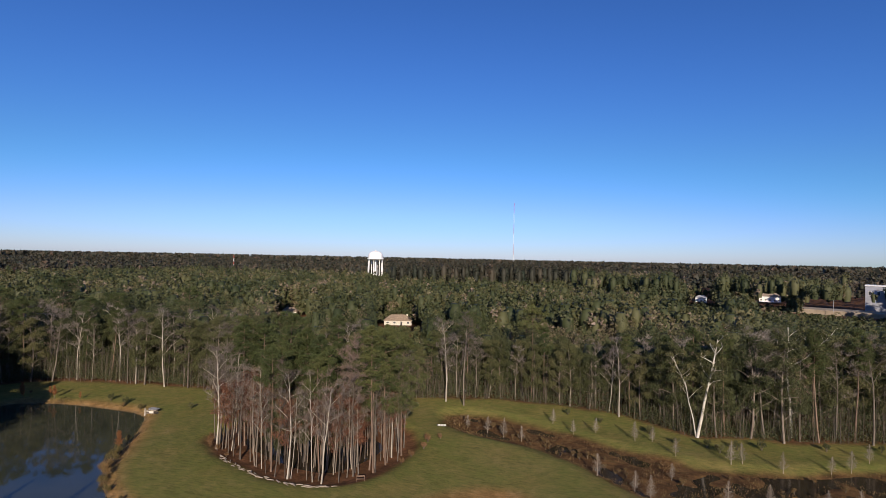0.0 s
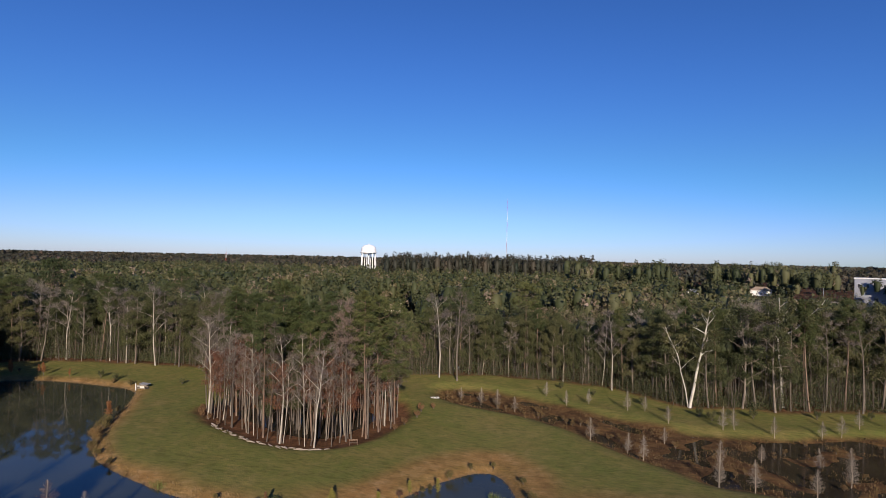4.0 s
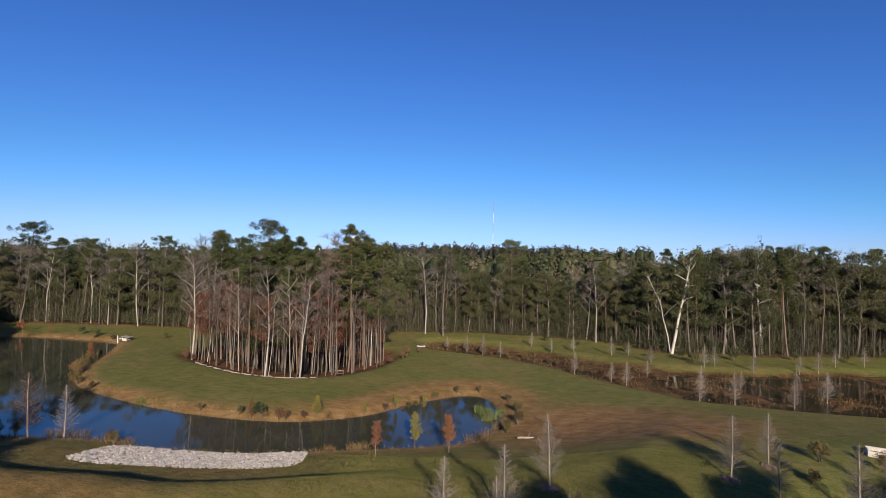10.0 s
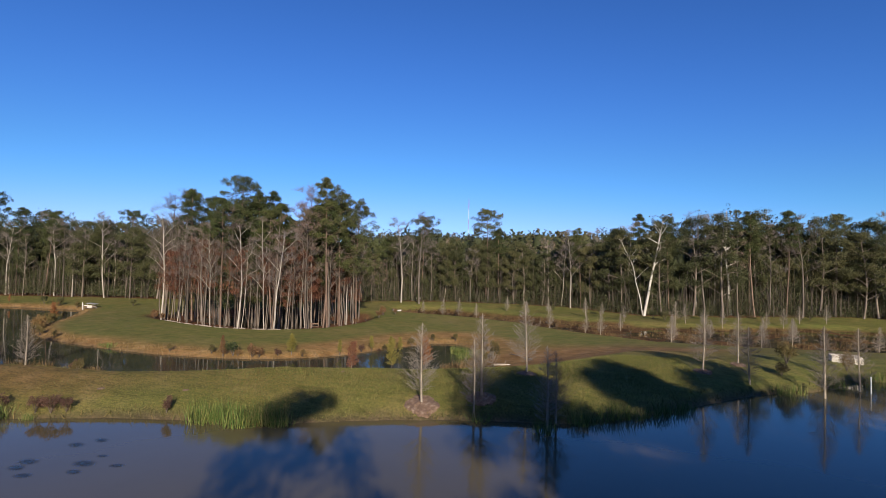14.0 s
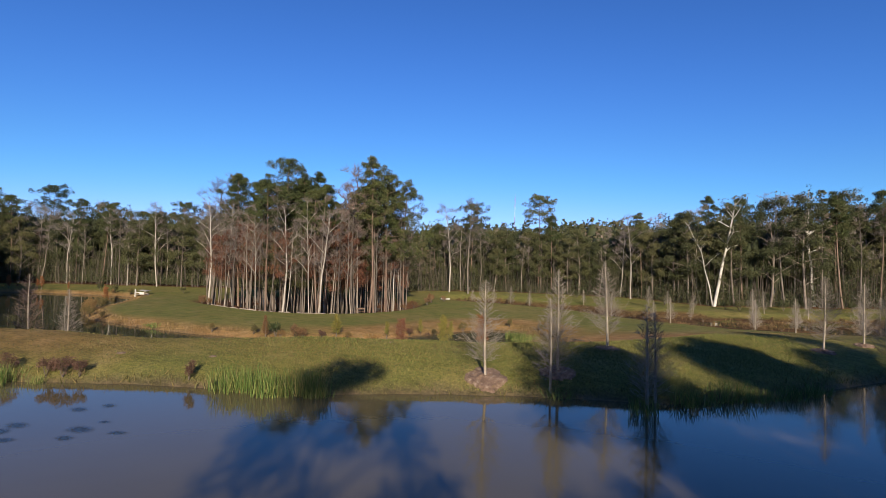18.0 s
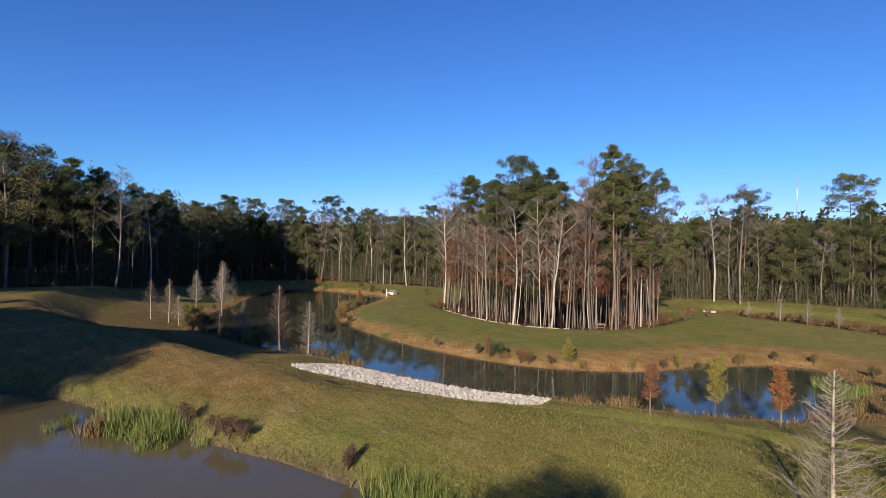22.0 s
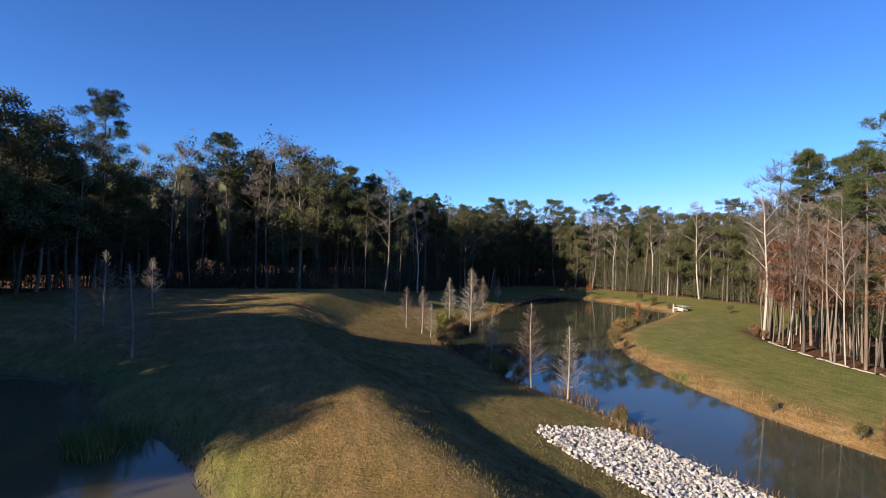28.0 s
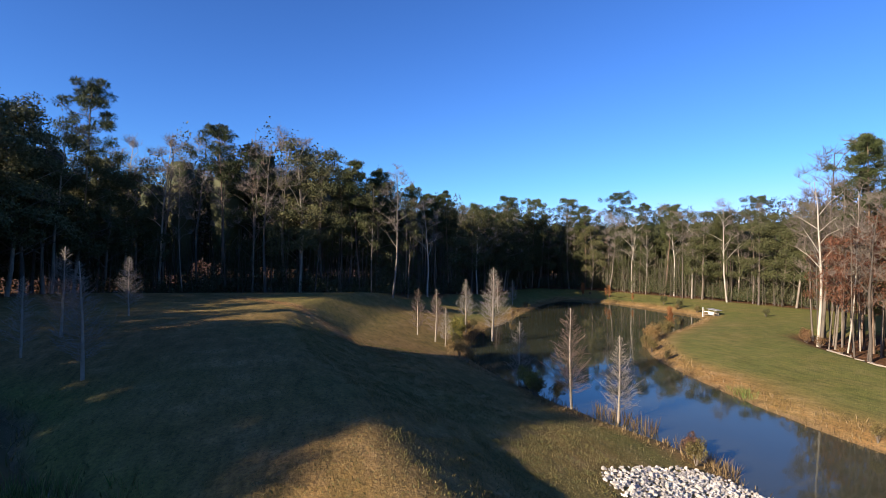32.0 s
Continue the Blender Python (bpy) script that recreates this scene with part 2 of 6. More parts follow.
def ground_mat():
    m, n, l, b = node_mat("meadow_ground")
    g = n.new("ShaderNodeTexCoord").outputs["Object"]
    wide, mid, fine = noise_tex(n, l, 0.045, 5, 0.6, g), noise_tex(n, l, 0.45, 5, 0.65, g), noise_tex(n, l, 6.0, 4, 0.7, g)
    grass = ramp(n, l, wide, [(0.3, (0.102, 0.133, 0.034)), (0.5, (0.145, 0.148, 0.046)), (0.7, (0.212, 0.174, 0.073))])
    patch = ramp(n, l, mid, [(0.35, (0.119, 0.139, 0.037)), (0.55, (0.166, 0.155, 0.053)), (0.75, (0.264, 0.208, 0.100))])
    grass = mix(n, l, 0.5, grass, patch)
    dry = ramp(n, l, mid, [(0.3, (0.200, 0.111, 0.047)), (0.5, (0.289, 0.168, 0.073)), (0.72, (0.374, 0.242, 0.128))])
    floor = ramp(n, l, mid, [(0.3, (0.061, 0.032, 0.017)), (0.55, (0.138, 0.066, 0.037)), (0.75, (0.231, 0.119, 0.073))])
    wet = ramp(n, l, mid, [(0.3, (0.048, 0.028, 0.015)), (0.5, (0.111, 0.060, 0.029)), (0.7, (0.181, 0.113, 0.051))])
    mud = ramp(n, l, mid, [(0.3, (0.085, 0.064, 0.043)), (0.7, (0.162, 0.123, 0.085))])
    speck = ramp(n, l, fine, [(0.28, (0.37, 0.37, 0.30)), (0.5, (0.98, 0.95, 0.82)), (0.75, (1.5, 1.40, 1.1))])
    tuft = ramp(n, l, noise_tex(n, l, 1.5, 5, 0.7, g, (0.35, 1.3, 1)), [(0.33, (0.55, 0.6, 0.5)), (0.5, (1.0, 1.0, 1.0)), (0.7, (1.3, 1.22, 1.15))])
    c = mix(n, l, attr(n, "dry"), grass, dry)
    c = mix(n, l, attr(n, "litter"), c, floor)
    c = mix(n, l, attr(n, "wet"), c, wet)
    c = mix(n, l, attr(n, "mud"), c, mud)
    c = mix(n, l, 0.8, c, speck, "MULTIPLY")
    c = mix(n, l, 0.75, c, tuft, "MULTIPLY")
    l.new(c, b.inputs["Base Color"])
    b.inputs["Roughness"].default_value = 0.95
    b.inputs["Specular IOR Level"].default_value = 0.15
    bump(n, l, b, fine, 0.9, 0.12)
    return m


def water_mat(name, stops, rough, wave):
    m, n, l, b = node_mat(name)
    g = n.new("ShaderNodeTexCoord").outputs["Object"]
    l.new(ramp(n, l, noise_tex(n, l, 0.06, 4, 0.6, g), stops), b.inputs["Base Color"])
    b.inputs["Roughness"].default_value, b.inputs["IOR"].default_value = rough, 1.33
    bump(n, l, b, noise_tex(n, l, 1.6, 3, 0.5, g, (1, 1.5, 1)), wave, 0.05)
    return m


GROUND = ground_mat()
WATER_CLEAR = water_mat("pond_water", [(0.3, (0.030, 0.036, 0.024)), (0.7, (0.055, 0.058, 0.038))], 0.04, 0.035)
WATER_MUDDY = water_mat("muddy_pond_water", [(0.3, (0.086, 0.070, 0.036)), (0.7, (0.110, 0.090, 0.048))], 0.06, 0.04)
WATER_BOG = water_mat("bog_water", [(0.3, (0.022, 0.018, 0.012)), (0.7, (0.045, 0.034, 0.022))], 0.08, 0.03)


def weed_mat():
    """Sunken pond weed: a dark olive patch that thins out towards its ragged rim."""
    m, n, l, b = node_mat("sunken_pond_weed")
    g = n.new("ShaderNodeTexCoord").outputs["Object"]
    ball = n.new("ShaderNodeTexGradient")
    ball.gradient_type = "SPHERICAL"
    l.new(g, ball.inputs[0])
    k = n.new("ShaderNodeMath")
    k.operation = "MULTIPLY"
    l.new(ball.outputs["Fac"], k.inputs[0])
    l.new(noise_tex(n, l, 3.0, 4, 0.7, g), k.inputs[1])
    l.new(ramp(n, l, k.outputs[0], [(0.05, (0, 0, 0)), (0.4, (0.75, 0.75, 0.75))]), b.inputs["Alpha"])
    b.inputs["Base Color"].default_value = (0.03, 0.03, 0.02, 1)
    b.inputs["Roughness"].default_value = 0.3
    return m


POND_WEED = weed_mat()

# ---- the lie of the land ----
BACK_Z, FRONT_Z, BOG_Z, GROVE_Z = -2.1, 1.2, -1.15, -1.75
BACK = [(26.5, 89), (23.7, 83.1), (17.7, 79.9), (11.1, 76.9), (6.9, 75), (1.5, 72.3), (-5.7, 71), (-11, 70.2), (-18, 70.9), (-24, 69),
        (-32.5, 67.6), (-40, 67.2), (-45, 67), (-54, 69.5), (-65, 75), (-76, 85), (-88, 93), (-104, 106), (-112, 115), (-118.5, 121),
        (-105, 126.5), (-91, 127.5), (-75, 127), (-68.8, 119.3), (-59.5, 106.6), (-55.5, 100), (-48.3, 92.6), (-42, 88.6), (-34.5, 86.3),
        (-25.5, 84), (-18, 82.7), (-10.6, 82.5), (-4.5, 82.9), (0.2, 84.2), (4, 86.5), (8.3, 90.3), (10.7, 95.2), (13.6, 100.4),
        (17.8, 105.8), (21.4, 106.2), (24.5, 101.5), (26.7, 95.3)]
FRONT = [(-21, 35.7), (-14, 37.5), (-10.5, 41.5), (-5, 44), (0.4, 45), (4.5, 46), (9.3, 47.6), (13.6, 48.8), (18.5, 48.8), (21.2, 49.9),
         (25, 51.8), (31.9, 54), (37, 54.4), (39.8, 56.1), (44.2, 59.3), (47.5, 62.6), (53.8, 68.1), (57.5, 69.2), (60.2, 72.6),
         (66.4, 77.4), (75, 72), (74, 52), (64, 32), (54, 16), (42, 4), (20, -4), (0, 0), (-16, 12), (-28, 26)]
BOG = [(-0.2, 143.6), (7.4, 139), (16.9, 137.4), (24.7, 134.2), (31.9, 130), (37.3, 124), (43, 119), (48.8, 114.7), (54.5, 110.3),
       (63.3, 109.9), (75, 109.7), (95, 112), (112, 124), (102, 146), (89.9, 145), (76.6, 138.5), (66.2, 135.2), (56.3, 134.6),
       (46.3, 137.4), (35, 141.9), (23.2, 147.6), (10, 151.8), (-1.9, 151.8)]
GROVE = [(-47, 115), (-40, 110.3), (-33, 107), (-26, 104.2), (-18.9, 102.5), (-11.3, 103), (-6.5, 106.5), (-3, 113), (-1, 121), (-1.5, 129),
         (-7, 136), (-17, 140), (-29, 139), (-40, 133), (-47, 124)]
EDGE = [(-77, 20), (-84, 30), (-83, 43), (-79, 55), (-80, 66), (-92, 78), (-108, 90), (-119, 101), (-132, 113), (-137, 127),
        (-128, 137), (-118, 141.5), (-97, 146), (-79, 147), (-60, 150), (-35, 154), (-11, 158), (0, 161.5), (12, 164), (27, 164), (40, 162), (50, 155.5),
        (57, 151), (66, 154.5), (76, 154.5), (88, 157.7), (96, 160), (120, 163), (138, 140), (135, 95), (120, 50), (102, 26), (88, 16), (75, 11), (64, 4),
        (58, -9), (50, -50), (26, -50), (12, -8), (2, -2), (-12, 5), (-28, 6), (-50, 9), (-66, 15)]


def polygon(points):
    """Arrays of the corners of a closed outline, rounded once."""
    p = np.array(points, float)
    q = np.roll(p, -1, 0)
    return np.stack([p * 0.75 + q * 0.25, p * 0.25 + q * 0.75], 1).reshape(-1, 2)


def signed(px, py, poly):
    """Distance to the outline, below zero inside."""
    a, b = poly, np.roll(poly, -1, 0)
    best = np.full(px.shape, 1e9)
    inside = np.zeros(px.shape, bool)
    for (ax, ay), (bx, by) in zip(a, b):
        dx, dy = bx - ax, by - ay
        u = np.clip(((px - ax) * dx + (py - ay) * dy) / (dx * dx + dy * dy), 0, 1)
        best = np.minimum(best, (px - ax - u * dx) ** 2 + (py - ay - u * dy) ** 2)
        cross = (ay > py) != (by > py)
        inside ^= cross & (px < ax + (py - ay) * dx / (dy if dy else 1e-9))
    return np.where(inside, -1, 1) * np.sqrt(best)


P_BACK, P_FRONT, P_BOG, P_GROVE, P_EDGE = (polygon(p) for p in (BACK, FRONT, BOG, GROVE, EDGE))


def step(v, a, b):
    u = np.clip((v - a) / (b - a), 0, 1)
    return u * u * (3 - 2 * u)


def wobble(px, py, scale, seed=0.0):
    s = scale
    return (np.sin(px / s + 1.3 * np.sin(py / s * 0.7 + seed)) + np.sin(py / s * 1.1 + 1.7 * np.sin(px / s * 0.6 + seed * 2) + 2)) * 0.5


def height(px, py):
    db, df, dw, dg, de = (signed(px, py, p) for p in (P_BACK, P_FRONT, P_BOG, P_GROVE, P_EDGE))
    mid = np.interp(px, [-140, -118, -80, -60, -40, 0, 28, 60, 120], [125, 120, 104, 88, 77, 78, 88, 92, 96])
    band = np.interp(px, [-40, 20, 45], [5, 5, 17])
    north = step(py - mid, -band, band)
    d = np.maximum(db, 0)
    low = BACK_Z + 0.75 * (1 - np.exp(-d / 1.6)) + np.minimum(d, 30) * 0.042 + wobble(px, py, 14) * 0.12 + 0.9 * step(py, 148, 166) * step(px, -60, 0)
    steep = np.interp(px, [12, 26], [0.42, 0.26])
    foot = np.interp(px, [0, 6, 13, 25], [13.3, 15.2, 15.0, 10.5])
    high = BACK_Z + 0.19 * np.minimum(d, foot) + steep * np.clip(d - foot, 0, 2.76 / steep) + 0.012 * np.clip(d - 20, 0, 40) + wobble(px, py, 11) * 0.08
    high = np.minimum(high, np.interp(px, [-10, 2, 16, 20], [3.6, 3.0, 2.9, 2.6]))
    high = np.minimum(high, np.interp(px, [-112, -72], [-0.2, 3.6]))
    f = np.maximum(df, 0)
    shore = FRONT_Z + 0.55 * (1 - np.exp(-f / 0.8)) + 0.16 * f
    a = np.minimum(high, shore)
    soft = 0.5
    high = np.where(np.abs(high - shore) < soft, a - (soft - np.abs(high - shore)) ** 2 / (4 * soft), a)
    z = high * (1 - north) + low * north
    z = z * (1 - step(de, 10, 120)) + 0.6 * step(de, 10, 120)
    z = z - (z - (BOG_Z + 0.08 + wobble(px, py, 2.3, 1) * 0.16 + wobble(px, py, 0.9, 2) * 0.08 - 0.16 * step(px, 45, 70))) * step(-dw, -4.5, 1.0)
    z = z - (z - (GROVE_Z + 0.1)) * step(-dg, -3, 3) - 0.45 * step(-dg, 5, 10)
    z = np.where(df < 0, np.minimum(FRONT_Z - 0.03 + 0.3 * df, z), z)
    z = np.where(df < -4, FRONT_Z - 1.3, z)
    z = np.where(db < 0, np.maximum(BACK_Z - 0.03 + 0.35 * db, BACK_Z - 1.4), z)
    return z


def axis(lo, hi, stepsize, end_lo, end_hi):
    v = list(np.arange(lo, hi + 0.01, stepsize))
    s = stepsize
    while v[-1] < end_hi:
        s *= 1.3
        v.append(v[-1] + s)
    s = stepsize
    while v[0] > end_lo:
        s *= 1.3
        v.insert(0, v[0] - s)
    return np.array(v)


GX, GY = axis(-135, 125, 0.9, -4600, 4600), axis(-25, 178, 0.9, -1500, 4900)
MX, MY = np.meshgrid(GX, GY)
MZ = height(MX, MY)


def ground_z(x, y):
    i = int(np.clip(np.searchsorted(GX, x) - 1, 0, len(GX) - 2))
    j = int(np.clip(np.searchsorted(GY, y) - 1, 0, len(GY) - 2))
    u, v = (x - GX[i]) / (GX[i + 1] - GX[i]), (y - GY[j]) / (GY[j + 1] - GY[j])
    return float((MZ[j, i] * (1 - u) + MZ[j, i + 1] * u) * (1 - v) + (MZ[j + 1, i] * (1 - u) + MZ[j + 1, i + 1] * u) * v)


def grid_mesh(name):
    ny, nx = MX.shape
    me = bpy.data.meshes.new(name)
    co = np.stack([MX, MY, MZ], -1).reshape(-1, 3)
    k = np.arange(ny * nx).reshape(ny, nx)
    q = np.stack([k[:-1, :-1], k[:-1, 1:], k[1:, 1:], k[1:, :-1]], -1).reshape(-1, 4)
    me.vertices.add(len(co))
    me.vertices.foreach_set("co", co.ravel())
    me.loops.add(q.size)
    me.loops.foreach_set("vertex_index", q.ravel())
    me.polygons.add(len(q))
    me.polygons.foreach_set("loop_start", np.arange(0, q.size, 4))
    me.polygons.foreach_set("use_smooth", np.ones(len(q), bool))
    me.update()
    px, py = MX.ravel(), MY.ravel()
    db, df, dw, dg, de = (signed(px, py, p) for p in (P_BACK, P_FRONT, P_BOG, P_GROVE, P_EDGE))
    n1, n2 = wobble(px, py, 7, 3), wobble(px, py, 2.6, 5)
    rim = step(-db, -4.8 - 1.3 * n1, -0.4)
    bare = step(-np.hypot((px - 42) / 1.75, (py - 89)), -17 + 2.5 * n1, -5 + 2 * n1)
    bank = 0.5 * step(-np.abs(db - 9 - 2 * n1), -6, 0) * step(-py, -86, -70)
    slope = 0.85 * step(-np.abs(db - 4 - n1), -5.5, -1) * step(px, -12, 4) * step(py, 80, 90)
    dam = step(-py, -80, -62) * step(df, 0, 5) * (0.44 + 0.3 * n1) * (0.3 + 0.7 * step(-px, -30, 0))
    gully = step(-np.abs((py - 41.5) - (px + 66) * 0.62 - 1.2 * n2), -2.6, -0.4) * step(px, -70, -64) * step(-px, 36, 41)
    fields = {
        "dry": np.clip(np.maximum.reduce([rim * 0.9, bare, bank, slope, dam, gully]) + 0.12 * n2, 0, 1),
        "litter": np.maximum.reduce([step(de, -1.5 + n2, 1.5 + n2), step(-dg, -1.4 + n2, 0.8 + n2), 0.28 * step(-py, -80, -62) * step(df, 0, 4) * (1 + 0.5 * n1) * step(-px, -24, 4)]),
        "wet": step(-dw, -2.5 + n2, 0.3 + n2),
        "mud": np.maximum(step(-db, -0.5, 0.2), step(-df, -0.8 + 0.3 * n2, 0.1)),
    }
    for key, v in fields.items():
        me.attributes.new(key, "FLOAT", "POINT").data.foreach_set("value", np.asarray(v, np.float32))
    return me


land = new("ground", grid_mesh("ground"))
land.data.materials.append(GROUND)
tagged(land, "mown olive-green winter meadow with brown bare patches", "ground", kind="structure")


def pond(name, poly, z, material, label, grow):
    me = bpy.data.meshes.new(name)
    a, b = np.roll(poly, 1, 0), np.roll(poly, -1, 0)
    t = b - a
    nrm = np.stack([t[:, 1], -t[:, 0]], 1) / np.maximum(np.hypot(t[:, 0], t[:, 1])[:, None], 1e-6)
    area = np.sum(poly[:, 0] * np.roll(poly[:, 1], -1) - np.roll(poly[:, 0], -1) * poly[:, 1])
    out = poly + nrm * grow * (1 if area > 0 else -1)
    bm = bmesh.new()
    vs = [bm.verts.new((x, y, z)) for x, y in out]
    fc = bm.faces.new(vs)
    if fc.normal.z < 0:
        bmesh.ops.reverse_faces(bm, faces=[fc])
    bmesh.ops.triangulate(bm, faces=bm.faces[:])
    bm.normal_update()
    if sum(f.normal.z for f in bm.faces) < 0:
        bmesh.ops.reverse_faces(bm, faces=bm.faces[:])
    bm.to_mesh(me)
    bm.free()
    ob = new(name, me)
    me.materials.append(material)
    return tagged(ob, label, "pond", kind="structure")


pond("water_back", P_BACK, BACK_Z, WATER_CLEAR, "still dark pond reflecting blue sky and bare trunks", 0.8)
pond("water_front", P_FRONT, FRONT_Z, WATER_MUDDY, "still brown muddy pond below the grassy dam", 0.7)
pond("water_bog", P_BOG, BOG_Z, WATER_BOG, "shallow dark water of an overgrown marsh", 0.5)
pond("water_grove", P_GROVE * 0.8 + P_GROVE.mean(0) * 0.2, GROVE_Z - 0.12, WATER_BOG, "shallow flood water under the tree grove", 0.0)


# ---- building of plants ----
class Soup:
    """Gathers tapered tubes and leaf blades, then becomes one mesh."""

    def __init__(self):
        self.v, self.f, self.n = [], [], 0

    def tube(self, pts, radii, sides=5):
        pts = [Vector(p) for p in pts]
        rings = []
        for i, p in enumerate(pts):
            d = (pts[min(i + 1, len(pts) - 1)] - pts[max(i - 1, 0)]).normalized()
            u = d.cross(Vector((0.3, 1, 0.1))).normalized()
            w = d.cross(u)
            ring = []
            for k in range(sides):
                a = 2 * math.pi * k / sides
                self.v.append(tuple(p + (u * math.cos(a) + w * math.sin(a)) * radii[i]))
                ring.append(self.n)
                self.n += 1
            rings.append(ring)
        for r0, r1 in zip(rings, rings[1:]):
            for k in range(sides):
                self.f.append((r0[k], r0[(k + 1) % sides], r1[(k + 1) % sides], r1[k]))

    def sprays(self, centres, size, gen, long=1.5, out=None):
        """Many small three-cornered leaves at once; out: the way in which needles point."""
        c = np.asarray(centres, float)
        n = len(c)
        u = gen.normal(size=(n, 3)) if out is None else np.asarray(out) + gen.normal(0, 0.28, (n, 3))
        u /= np.linalg.norm(u, axis=1)[:, None] + 1e-9
        w = np.cross(u, gen.normal(size=(n, 3)))
        w /= np.linalg.norm(w, axis=1)[:, None] + 1e-9
        k = size * gen.uniform(0.6, 1.35, n)[:, None]
        v = np.stack([c - u * k * long * 0.45 - w * k * 0.5, c - u * k * long * 0.3 + w * k * 0.5, c + u * k * long * 0.6], 1).reshape(-1, 3)
        self.v.extend(map(tuple, v.tolist()))
        self.f.extend((self.n + 3 * i, self.n + 3 * i + 1, self.n + 3 * i + 2) for i in range(n))
        self.n += 3 * n

    def blade(self, p, tip, width, rng):
        p, tip = Vector(p), Vector(tip)
        s = (tip - p).cross(Vector((rng.gauss(0, 1), rng.gauss(0, 1), 0.2))).normalized() * width
        m = p.lerp(tip, 0.55) + Vector((0, 0, (tip - p).length * 0.08))
        for q in (p - s, p + s, m + s * 0.8, tip, m - s * 0.8):
            self.v.append(tuple(q))
        self.f.append(tuple(range(self.n, self.n + 5)))
        self.n += 5

    def mesh(self, name, material, smooth=True):
        me = bpy.data.meshes.new(name)
        me.from_pydata(self.v, [], self.f)
        me.materials.append(material)
        if smooth:
            me.polygons.foreach_set("use_smooth", [True] * len(me.polygons))
        return me


def piece(name, me, parent, label=""):
    ob = new(name, me)
    ob.parent = parent
    return tagged(ob, label)


def curve_pts(base, top, bend, rng, n=6):
    base, top = Vector(base), Vector(top)
    o = Vector((rng.uniform(-1, 1), rng.uniform(-1, 1), 0)) * bend
    return [base.lerp(top, i / n) + o * math.sin(math.pi * i / n) + Vector((rng.uniform(-1, 1), rng.uniform(-1, 1), 0)) * bend * 0.12 for i in range(n + 1)]


def along(pts, u):
    k = min(int(u * (len(pts) - 1)), len(pts) - 2)
    return pts[k].lerp(pts[k + 1], u * (len(pts) - 1) - k)


def cluster(s, c, rx, rz, count, size, rng, long=1.5):
    """A loose ragged clump of small leaves."""
    gen = np.random.default_rng(rng.randrange(1 << 30))
    d = gen.normal(size=(count, 3))
    d /= np.linalg.norm(d, axis=1)[:, None]
    r = gen.uniform(0.15, 1, count) ** 0.55
    s.sprays(np.asarray(c) + d * r[:, None] * (rx, rx, rz), size, gen, long)


def needles(s, c, r, count, size, rng):
    """A tuft of needles that point away from the twig's tip."""
    gen = np.random.default_rng(rng.randrange(1 << 30))
    d = gen.normal(size=(count, 3)) + (0, 0, 0.25)
    d /= np.linalg.norm(d, axis=1)[:, None]
    s.sprays(np.asarray(c) + d * (r * gen.uniform(0.25, 1, count) ** 0.6)[:, None] * (1, 1, 0.8), size, gen, 4.6, d)


def tree_pine(rng, h=26.3, crown_from=None, width=None, limbs=24):
    """A tall pine: clear trunk with dead stubs, a rounded open crown of needle tufts."""
    crown_from = crown_from or rng.uniform(0.58, 0.70)
    width = width or rng.uniform(2.7, 3.6)
    t, c = Soup(), Soup()
    pts = curve_pts((0, 0, -0.4), (rng.uniform(-1, 1), rng.uniform(-1, 1), h), 0.5, rng, 7)
    t.tube(pts, [0.19 * (1 - 0.82 * i / 7) + 0.02 for i in range(8)], 7)
    for i in range(limbs):
        u = crown_from + (1 - crown_from) * (i + rng.random()) / limbs
        p = along(pts, min(u, 0.985))
        a = i * 2.4 + rng.uniform(-0.5, 0.5)
        top = (u - crown_from) / (1 - crown_from)
        ln = width * (0.35 + 0.75 * math.sin(math.pi * min(top * 0.72 + 0.26, 1))) * rng.uniform(0.55, 1.12)
        e = p + Vector((math.cos(a) * ln, math.sin(a) * ln, ln * rng.uniform(0.1, 0.6)))
        m = p.lerp(e, 0.5) + Vector((0, 0, -0.12 * ln))
        t.tube([p, m, e], [0.06, 0.04, 0.014], 3)
        needles(c, e, 0.85, 130, 0.078, rng)
        for k in range(4):
            q = p.lerp(e, rng.uniform(0.4, 0.95))
            d = Vector((rng.gauss(0, 1), rng.gauss(0, 1), rng.uniform(-0.1, 0.9))).normalized() * ln * rng.uniform(0.2, 0.42)
            t.tube([q, q + d], [0.025, 0.01], 3)
            needles(c, q + d, rng.uniform(0.55, 0.85), 100, 0.078, rng)
    needles(c, pts[-1], 0.9, 190, 0.078, rng)
    for i in range(7):
        p = along(pts, rng.uniform(0.3, crown_from))
        a = rng.uniform(0, 6.28)
        t.tube([p, p + Vector((math.cos(a), math.sin(a), 0.1)) * rng.uniform(0.5, 1.8)], [0.035, 0.01], 3)
    return t.mesh("pine_trunk", BARK_PINE), c.mesh("pine_crown", LEAF_PINE, False)


